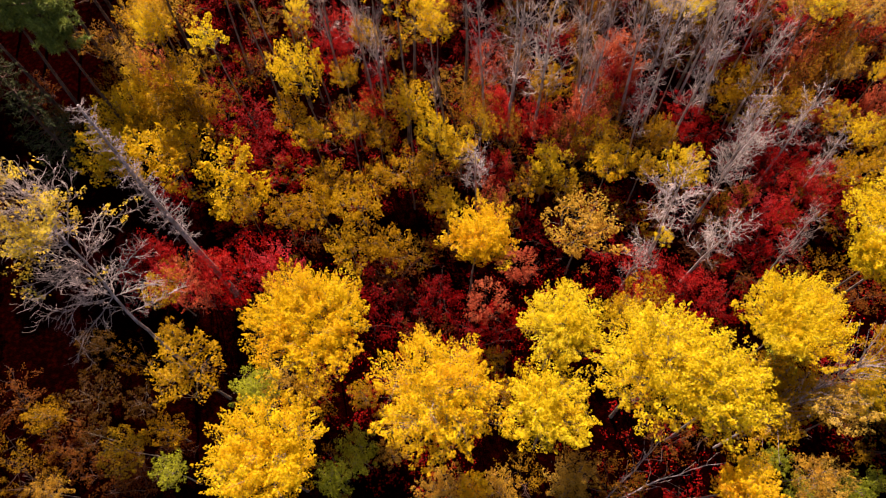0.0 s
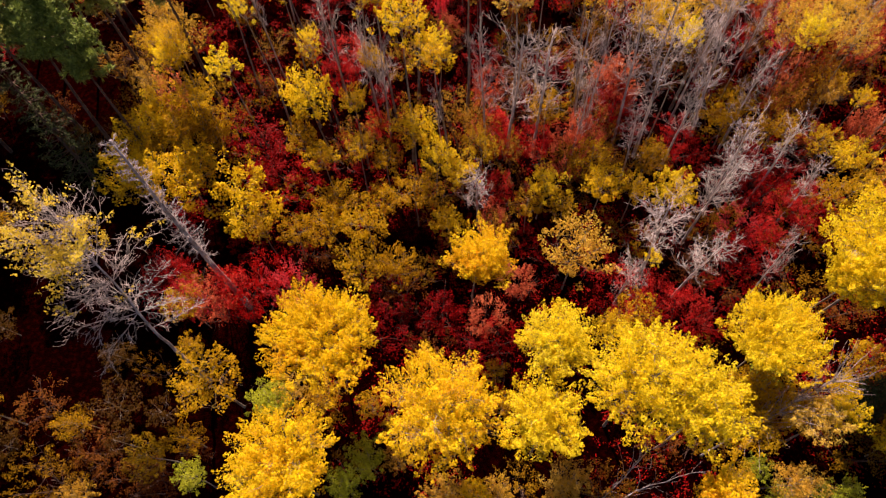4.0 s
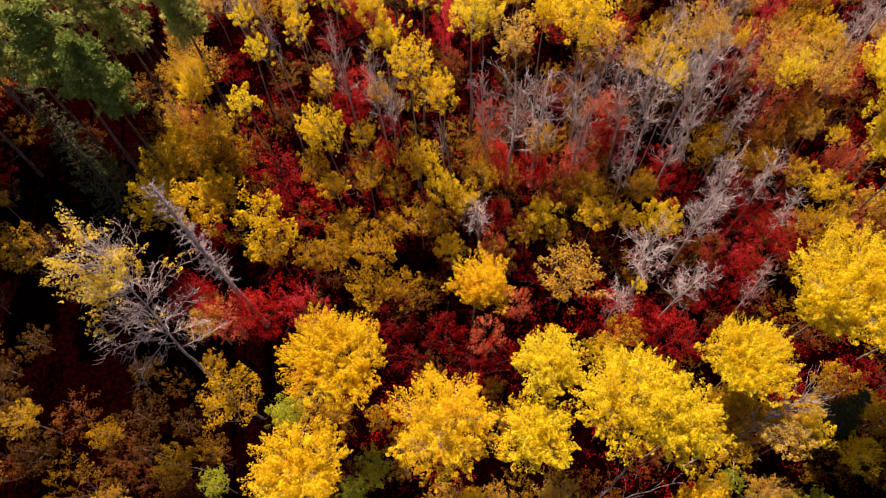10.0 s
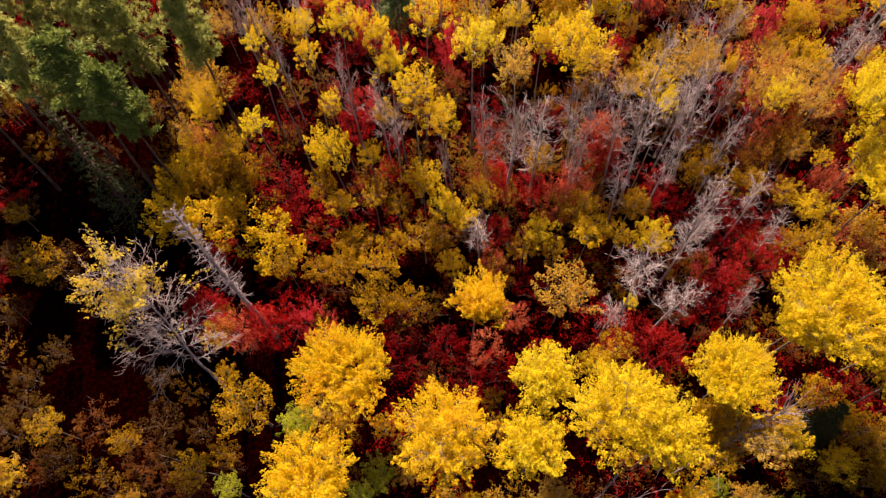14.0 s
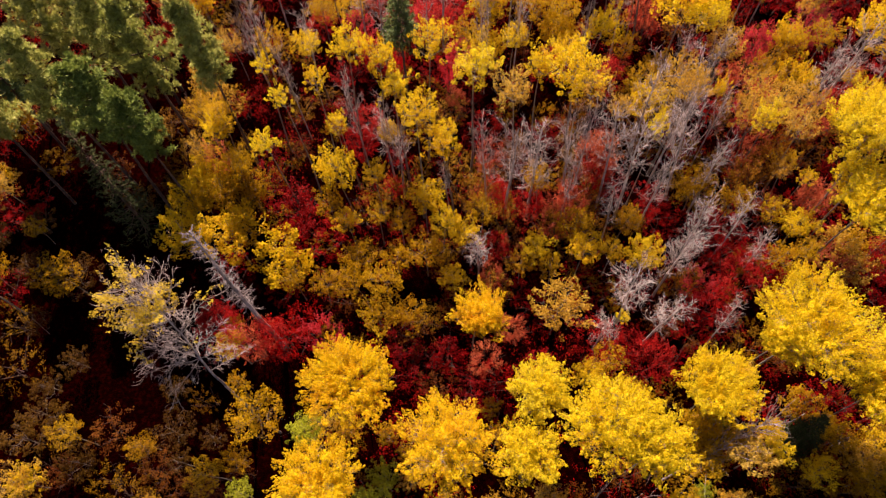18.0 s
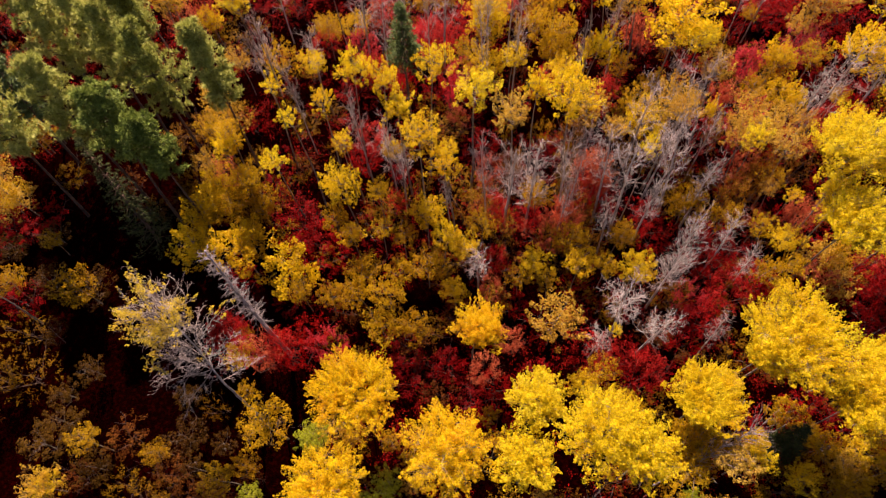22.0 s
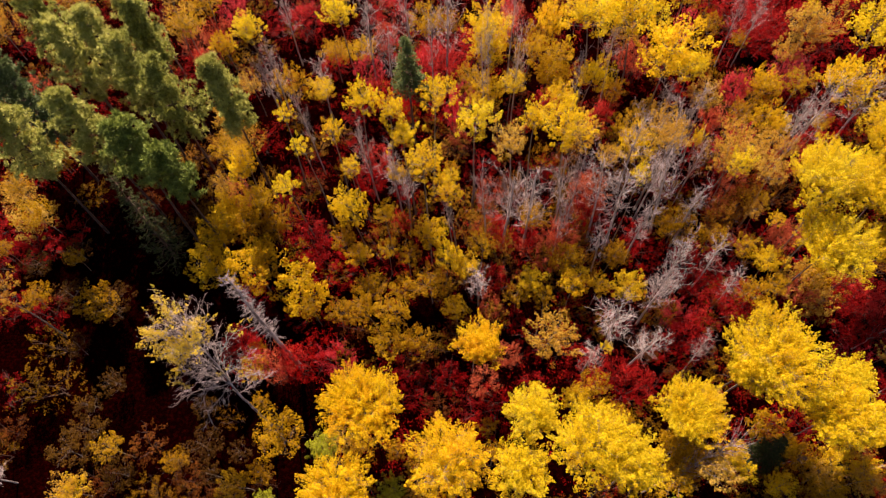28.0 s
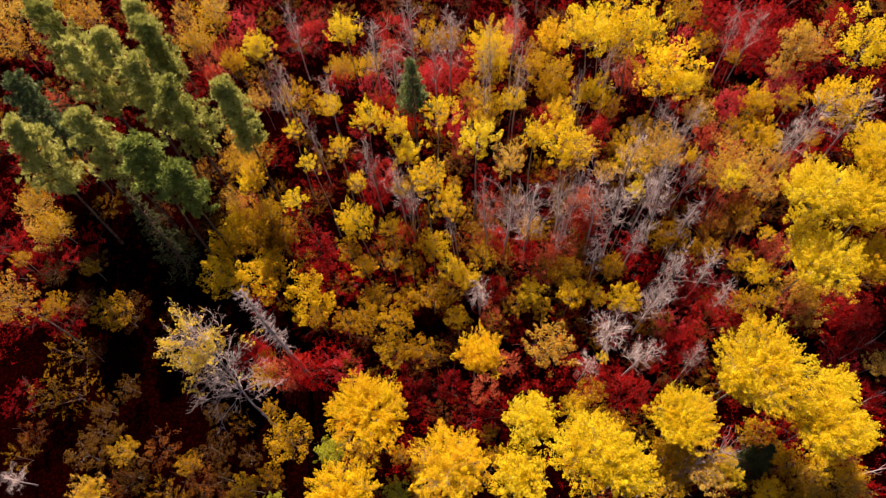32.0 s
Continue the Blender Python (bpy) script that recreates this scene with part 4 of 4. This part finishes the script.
plant("olive", 11.12, 4.20, 3.9, 1.23)
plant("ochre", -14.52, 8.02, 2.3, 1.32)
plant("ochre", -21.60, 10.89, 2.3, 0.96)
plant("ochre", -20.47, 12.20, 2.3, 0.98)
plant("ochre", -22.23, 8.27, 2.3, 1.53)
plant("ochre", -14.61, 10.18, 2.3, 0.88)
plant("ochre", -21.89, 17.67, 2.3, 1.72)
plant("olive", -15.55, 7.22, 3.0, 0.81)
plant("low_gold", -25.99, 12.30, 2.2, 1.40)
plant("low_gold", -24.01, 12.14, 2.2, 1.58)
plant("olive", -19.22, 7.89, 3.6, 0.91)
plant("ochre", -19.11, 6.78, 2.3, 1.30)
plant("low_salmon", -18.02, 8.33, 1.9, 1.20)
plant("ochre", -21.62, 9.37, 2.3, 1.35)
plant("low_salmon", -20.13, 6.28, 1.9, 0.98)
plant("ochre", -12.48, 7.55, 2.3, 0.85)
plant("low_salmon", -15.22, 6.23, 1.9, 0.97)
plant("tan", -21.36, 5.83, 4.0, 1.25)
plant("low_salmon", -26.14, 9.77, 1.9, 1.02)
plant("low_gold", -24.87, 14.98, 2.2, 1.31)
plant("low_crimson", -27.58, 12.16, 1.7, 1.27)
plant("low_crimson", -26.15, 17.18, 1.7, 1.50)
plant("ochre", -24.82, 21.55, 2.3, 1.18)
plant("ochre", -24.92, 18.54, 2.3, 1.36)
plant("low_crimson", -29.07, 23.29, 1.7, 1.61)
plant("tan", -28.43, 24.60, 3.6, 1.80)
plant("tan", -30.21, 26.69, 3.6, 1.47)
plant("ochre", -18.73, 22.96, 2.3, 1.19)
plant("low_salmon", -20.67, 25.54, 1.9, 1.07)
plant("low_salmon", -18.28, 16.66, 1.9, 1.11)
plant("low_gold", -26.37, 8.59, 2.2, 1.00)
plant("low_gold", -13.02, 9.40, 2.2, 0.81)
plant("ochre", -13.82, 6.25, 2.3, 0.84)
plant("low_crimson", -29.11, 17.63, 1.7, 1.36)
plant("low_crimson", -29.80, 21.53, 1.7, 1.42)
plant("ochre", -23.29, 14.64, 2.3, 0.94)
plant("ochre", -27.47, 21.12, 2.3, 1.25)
plant("olive", 19.02, 2.85, 3.6, 1.40)
plant("low_olive", 17.90, 2.78, 2.6, 1.00)
plant("olive", 11.72, 5.44, 3.8, 1.20)
plant("green", 12.70, 6.27, 3.6, 1.00)
plant("olive", 13.43, 4.63, 3.2, 1.00)
plant("low_salmon", 17.20, 3.63, 2.4, 1.00)
plant("lime", 20.16, 4.30, 3.6, 1.10)
plant("lime", -14.32, 21.86, 3.6, 1.40)
plant("olive", -11.30, 22.45, 3.4, 1.20)
plant("low_olive", -15.84, 24.35, 3.0, 1.20)
plant("low_olive", -12.77, 21.79, 2.6, 1.10)
plant("low_olive", -14.27, 24.16, 2.4, 1.20)
plant("ochre", -17.03, 23.71, 2.2, 1.00)
plant("lime", -12.14, 20.52, 2.6, 1.20)
plant("low_olive", -4.24, 20.37, 2.8, 1.00)
plant("low_gold", -16.40, 27.45, 2.6, 1.20)
plant("low_olive", -15.25, 29.73, 2.6, 1.20)
plant("dusty", -18.20, 28.87, 2.2, 1.10)
plant("lime", -12.76, 24.49, 3.0, 1.20)
plant("low_gold", -10.54, 22.90, 2.6, 1.10)
plant("low_gold", -9.18, 25.01, 2.6, 1.00)
plant("olive", -11.32, 21.81, 2.8, 1.20)
plant("low_gold", -6.57, 26.51, 2.8, 0.90)
plant("lime", -13.33, 22.77, 3.0, 1.30)
plant("low_gold", -15.24, 23.28, 2.8, 1.20)
plant("olive", -15.62, 21.10, 3.0, 1.20)
plant("lime", -12.90, 25.38, 6.5, 0.85)
plant("low_olive", -9.52, 20.13, 2.4, 1.00)
plant("low_gold", -11.79, 25.06, 2.6, 1.00)
plant("low_gold", -14.80, 26.05, 2.2, 1.00)
plant("low_gold", -10.19, 31.08, 3.0, 0.90)
plant("low_olive", -13.44, 30.26, 2.4, 1.10)
plant("dusty", -16.12, 29.52, 2.4, 1.10)
plant("low_gold", -17.47, 5.85, 2.2, 0.82)
plant("low_gold", -15.62, 4.64, 3.2, 0.98)
plant("low_salmon", -12.83, 5.04, 1.9, 1.02)
plant("low_gold", -20.35, 8.05, 2.2, 0.74)
plant("low_gold", -16.13, 6.90, 2.2, 0.63)
plant("olive", 11.57, 4.93, 3.4, 1.35)
plant("olive", 19.24, 3.22, 3.4, 1.20)
plant("low_gold", 21.26, 4.13, 2.2, 1.12)
plant("ochre", 18.84, 4.75, 2.2, 1.13)
plant("low_salmon", 17.64, 3.25, 1.9, 1.11)
plant("lime", 14.29, 4.59, 5.5, 0.71)
plant("olive", -7.21, 37.96, 3.4, 1.46)
plant("lime", 4.98, 36.52, 5.5, 1.58)
plant("olive", 9.85, 34.22, 3.4, 1.58)
plant("olive", 9.07, 38.05, 3.4, 1.37)
plant("yellow", 13.30, 35.25, 8.5, 1.74)
plant("yellow", 16.80, 34.25, 8.5, 1.56)
plant("lime", 23.40, 29.02, 5.5, 1.21)
plant("olive", 23.48, 27.96, 3.4, 1.40)
plant("crimson", 26.23, 37.72, 3.0, 2.28)
plant("pink", 22.76, 31.07, 3.4, 1.02)
plant("tan", 27.35, 33.09, 7.0, 1.57)
plant("salmon", 7.16, 41.11, 3.2, 1.13)
plant("pink", 2.39, 32.09, 3.4, 0.86)
plant("crimson", 0.70, 36.25, 3.0, 1.54)
plant("crimson", -10.00, 42.59, 3.0, 2.11)
plant("low_gold", -16.87, 5.06, 2.2, 1.12)
plant("low_salmon", -15.10, 5.68, 1.9, 0.91)
plant("low_salmon", -12.50, 4.42, 1.9, 1.03)
plant("low_salmon", -10.99, 5.84, 1.9, 0.69)
plant("tan", -14.91, 4.36, 2.8, 0.78)
plant("low_salmon", -13.74, 5.11, 1.9, 0.91)
plant("green", -10.20, 4.29, 3.6, 0.85)
plant("green", -4.54, 3.95, 3.6, 0.76)
plant("low_crimson", -2.65, 7.16, 1.6, 0.95)
plant("green", -7.46, 6.76, 4.4, 1.13)
plant("green", -3.47, 4.18, 3.2, 0.81)
plant("green", -3.69, 4.72, 3.2, 0.94)
plant("green", -4.36, 3.56, 2.7, 0.73)
plant("green", 11.63, 1.70, 3.0, 0.78)
plant("green", -7.44, 6.94, 4.0, 0.83)
plant("green", 13.53, 1.40, 3.4, 0.76)
plant("green", 10.97, 2.97, 3.3, 0.67)
plant("green", 14.50, 1.66, 2.4, 0.59)
plant("salmon", 23.70, 23.52, 4.9, 1.23)
plant("dusty", 18.38, 20.08, 3.7, 0.98)
plant("salmon", 19.14, 18.07, 3.2, 0.82)
plant("olive", 20.20, 20.11, 4.2, 1.05)
plant("salmon", -16.49, 39.86, 4.9, 1.20)
plant("salmon", 2.62, 14.82, 3.6, 0.85)
plant("salmon", 3.44, 11.78, 2.9, 0.90)
plant("salmon", 1.91, 10.30, 2.3, 0.97)
plant("dusty", 2.04, 20.32, 3.9, 1.14)
plant("salmon", 6.42, 18.10, 3.4, 1.35)
plant("olive", 10.71, 17.62, 3.3, 0.96)
plant("salmon", 8.10, 19.24, 3.3, 1.14)
plant("dusty", 24.14, 14.46, 3.2, 1.07)
plant("salmon", -17.41, 37.49, 3.8, 1.01)
plant("salmon", 15.69, 34.52, 4.5, 1.14)
plant("olive", 22.67, 15.17, 3.8, 1.07)
plant("salmon", -30.37, 36.28, 3.8, 1.09)
plant("salmon", -18.45, 39.53, 4.0, 1.31)
plant("salmon", -3.20, 39.15, 3.8, 1.12)
plant("salmon", 6.31, 37.63, 5.7, 0.88)
plant("dusty", 9.82, 30.37, 3.9, 1.19)
plant("salmon", 15.69, 33.98, 4.8, 1.04)
plant("salmon", -13.37, 24.38, 4.6, 0.86)
plant("olive", 0.72, 23.39, 5.5, 0.68)
plant("salmon", 9.59, 21.86, 4.7, 1.45)
plant("dusty", 13.32, 13.48, 3.7, 0.69)
plant("salmon", 21.65, 14.28, 3.2, 1.07)
plant("olive", 19.35, 13.48, 2.6, 0.85)
plant("salmon", 18.63, 20.96, 3.6, 0.84)
plant("dusty", 20.13, 20.93, 4.9, 0.97)
plant("salmon", 21.44, 17.95, 3.9, 0.88)
plant("olive", 18.94, 17.53, 3.7, 0.95)
plant("salmon", 21.44, 17.58, 4.7, 0.93)
plant("dusty", 17.83, 19.39, 4.8, 1.10)
plant("pink", -6.60, 11.80, 5.2, 0.95)
plant("pink", -11.43, 12.27, 3.2, 0.76)
plant("pink", 13.79, 13.31, 3.3, 0.91)
plant("pink", 22.82, 9.53, 3.6, 1.13)
plant("pink", 20.06, 24.72, 5.3, 1.16)
plant("pink", 22.50, 30.37, 4.2, 1.01)
plant("pink", 26.97, 32.12, 4.0, 1.29)
plant("pink", -4.58, 34.74, 4.3, 1.15)
plant("pink", -16.15, 43.70, 4.2, 1.06)
plant("pink", 6.80, 39.39, 4.6, 0.82)
plant("pink", -2.68, 37.66, 3.6, 0.83)
plant("pink", -0.23, 34.87, 4.5, 0.61)
plant("pink", 1.57, 29.76, 5.4, 0.57)
plant("pink", 26.53, 31.46, 3.5, 0.69)
plant("pink", 19.73, 36.23, 5.5, 0.70)
plant("pink", 22.04, 9.06, 3.8, 0.78)
plant("crimson", -12.74, 13.65, 3.3, 1.21)
plant("crimson", -2.64, 21.78, 3.1, 0.62)
plant("crimson", 4.08, 19.82, 2.7, 0.93)
plant("crimson", 9.42, 20.57, 3.8, 1.38)
plant("crimson", 5.53, 19.69, 2.8, 1.00)
plant("crimson", 8.16, 9.97, 4.2, 1.39)
plant("crimson", 10.22, 9.19, 2.9, 1.42)
plant("crimson", 14.28, 12.23, 3.5, 1.46)
plant("crimson", 16.20, 13.66, 3.2, 1.28)
plant("crimson", 15.73, 15.45, 2.7, 1.17)
plant("crimson", 18.10, 14.54, 2.6, 1.31)
plant("crimson", 25.52, 13.63, 3.1, 1.50)
plant("crimson", 27.08, 38.26, 4.6, 2.88)
plant("crimson", -2.28, 31.73, 3.6, 0.78)
plant("crimson", -0.17, 35.89, 3.0, 1.38)
plant("crimson", 12.10, 28.88, 3.9, 1.17)
plant("crimson", -2.78, 41.57, 3.5, 1.94)
plant("crimson", 3.24, 38.20, 3.1, 1.41)
plant("crimson", 24.43, 8.46, 2.7, 1.00)
plant("crimson", 22.88, 24.70, 2.7, 0.98)
plant("crimson", -3.95, 26.98, 3.2, 1.08)
plant("crimson", 1.80, 31.31, 3.6, 0.77)
plant("crimson", -17.96, 37.43, 3.8, 1.10)
plant("crimson", -7.56, 37.12, 2.9, 1.21)
plant("crimson", -3.69, 32.67, 3.9, 1.13)
plant("crimson", -2.00, 31.02, 3.6, 0.86)
plant("crimson", 1.24, 36.37, 3.6, 2.12)
plant("crimson", 8.92, 30.67, 3.0, 1.30)
plant("crimson", 25.99, 36.01, 3.6, 2.10)
plant("crimson", 24.04, 40.66, 3.7, 1.71)
plant("crimson", 31.67, 35.58, 3.0, 1.37)
plant("crimson", 33.83, 38.79, 4.0, 1.38)
plant("crimson", 28.58, 26.65, 3.5, 1.23)
plant("crimson", 26.51, 25.78, 2.7, 0.99)
plant("crimson", -4.62, 25.27, 3.1, 1.15)
plant("crimson", 3.70, 20.76, 3.2, 0.77)
plant("crimson", 3.04, 17.22, 2.5, 0.98)
plant("crimson", 24.81, 14.29, 2.8, 1.30)
plant("crimson", -12.45, 13.09, 2.9, 1.43)
plant("low_crimson", -8.30, 11.90, 4.9, 1.25)
plant("crimson", -9.15, 12.05, 5.0, 1.10)
plant("salmon", -10.30, 11.95, 4.2, 1.10)
plant("low_crimson", -7.60, 12.70, 4.6, 1.05)
plant("low_crimson", -2.85, 11.73, 2.5, 1.42)
plant("low_crimson", -0.16, 10.57, 2.1, 1.19)
plant("low_crimson", -2.31, 10.29, 1.9, 1.27)
plant("low_crimson", -8.89, 21.21, 2.7, 1.67)
plant("low_crimson", -7.73, 19.41, 2.5, 1.40)
plant("low_crimson", 13.28, 11.27, 2.5, 1.41)
plant("low_crimson", -10.62, 44.55, 2.7, 1.81)
plant("low_crimson", -25.87, 22.91, 2.4, 1.63)
plant("low_crimson", 18.88, 6.47, 2.0, 1.33)
plant("low_crimson", 21.76, 5.29, 2.0, 1.31)
plant("low_crimson", 24.87, 12.21, 2.4, 1.28)
plant("low_crimson", 7.56, 14.87, 1.9, 0.96)
plant("low_crimson", -5.78, 27.90, 2.4, 1.28)
plant("low_crimson", -12.25, 17.23, 2.3, 1.14)
plant("low_crimson", 11.76, 9.25, 2.2, 1.03)
plant("low_crimson", -12.68, 42.63, 2.4, 1.49)
plant("low_crimson", -19.89, 36.68, 2.5, 1.40)
plant("low_crimson", -29.76, 23.63, 2.6, 1.89)
plant("low_crimson", -27.36, 22.13, 1.9, 1.22)
plant("low_crimson", -8.50, 20.38, 2.6, 1.90)
plant("low_crimson", -7.32, 18.62, 2.3, 1.71)
plant("low_crimson", 12.81, 18.85, 2.3, 1.16)
plant("low_crimson", 16.47, 16.40, 2.6, 1.57)
plant("low_crimson", 18.45, 13.03, 2.2, 1.08)
plant("low_crimson", 24.08, 7.57, 2.4, 1.34)
plant("low_crimson", 24.22, 11.44, 2.2, 1.05)
plant("low_crimson", 25.84, 10.94, 2.3, 1.19)
plant("dusty", 19.44, 20.11, 5.0, 1.03)
plant("dusty", 5.49, 2.69, 2.7, 0.93)
plant("dusty", 13.31, 1.90, 2.4, 0.80)
plant("bare", 12.4, 19.3, 11.0, 1.5, tip=(-2.3, -1.1))
leaning_trunk(300, (5.14, 2.11, -0.10), (6.62, 3.46, 4.20), 0.032, 7, "bleached dead trunk leaning among yellow aspens")
leaning_trunk(301, (5.11, 2.10, -0.10), (8.56, 2.90, 2.60), 0.032, 5, "bleached dead trunk leaning among yellow aspens")
leaning_trunk(302, (9.90, 3.75, -0.10), (13.50, 5.05, 5.10), 0.045, 34, "bleached dead trunk leaning among yellow aspens", (1.0, 2.4))
leaning_trunk(303, (24.70, 11.06, -0.10), (25.72, 11.42, 2.20), 0.045, 3, "bleached dead trunk leaning among yellow aspens")
leaning_trunk(304, (23.42, 7.65, -0.10), (25.57, 8.36, 1.80), 0.045, 3, "bleached dead trunk leaning among yellow aspens")
leaning_trunk(305, (22.34, 3.95, -0.10), (23.96, 4.22, 1.60), 0.045, 3, "bleached dead trunk leaning among yellow aspens")


# ---- low shrubs between the trees ----
rng = np.random.default_rng(21)
spots = []
while len(spots) < 360:
    x, y = rng.uniform(-42, 42), rng.uniform(0, 50)
    if abs(x) > 9 + y * 0.75 + 12 or math.exp(-((x + 16) / 9) ** 2 - ((y - 7) / 8) ** 2) > 0.3:
        continue
    if (-32 < x < -13 and y < 34 and rng.random() < 0.9) or (-13 < x < -11 and 12 < y < 34 and rng.random() < 0.5):
        continue
    if all((x - a) ** 2 + (y - b) ** 2 > 1.8 for a, b in spots):
        spots.append((x, y))
        patch = noise.noise(Vector((x * 0.13, y * 0.13, 40))) + rng.normal(0, 0.22)
        kind = "low_crimson" if patch > 0.0 else "low_salmon" if patch > -0.18 else "low_olive"
        if -15 < x < 1 and y > 13 and rng.random() < 0.55:
            kind = "low_olive"
        if kind != "low_crimson" and x > 1 and y > 13 and rng.random() < 0.5:
            kind = "low_olive" if rng.random() < 0.6 else "dusty"
        plant(kind, x, y, rng.uniform(1.1, 2.3), rng.uniform(0.8, 1.35))
spots = []
while len(spots) < 36:
    x, y = rng.uniform(1, 24), rng.uniform(13, 29)
    if x < y * 0.95 and all((x - a) ** 2 + (y - b) ** 2 > 2.6 for a, b in spots):
        spots.append((x, y))
        plant("dusty" if rng.random() < 0.35 else "low_olive" if rng.random() < 0.75 else "salmon", x, y, rng.uniform(2.2, 3.9), rng.uniform(0.7, 1.15))

# ---- the wood goes on behind ----
spots = []
while len(spots) < 34:
    x, y = rng.uniform(-40, 40), rng.uniform(44, 58)
    if all((x - a) ** 2 + (y - b) ** 2 > 7 for a, b in spots):
        spots.append((x, y))
        kind = ("olive", "lime", "tan", "bare", "yellow", "crimson", "olive")[int(rng.integers(7))]
        tall = {"tan": 8.0, "yellow": 8.5, "bare": 8.5, "crimson": 2.8}.get(kind, 4.8)
        plant(kind, x, y, tall * rng.uniform(0.85, 1.1), rng.uniform(1.2, 1.7))
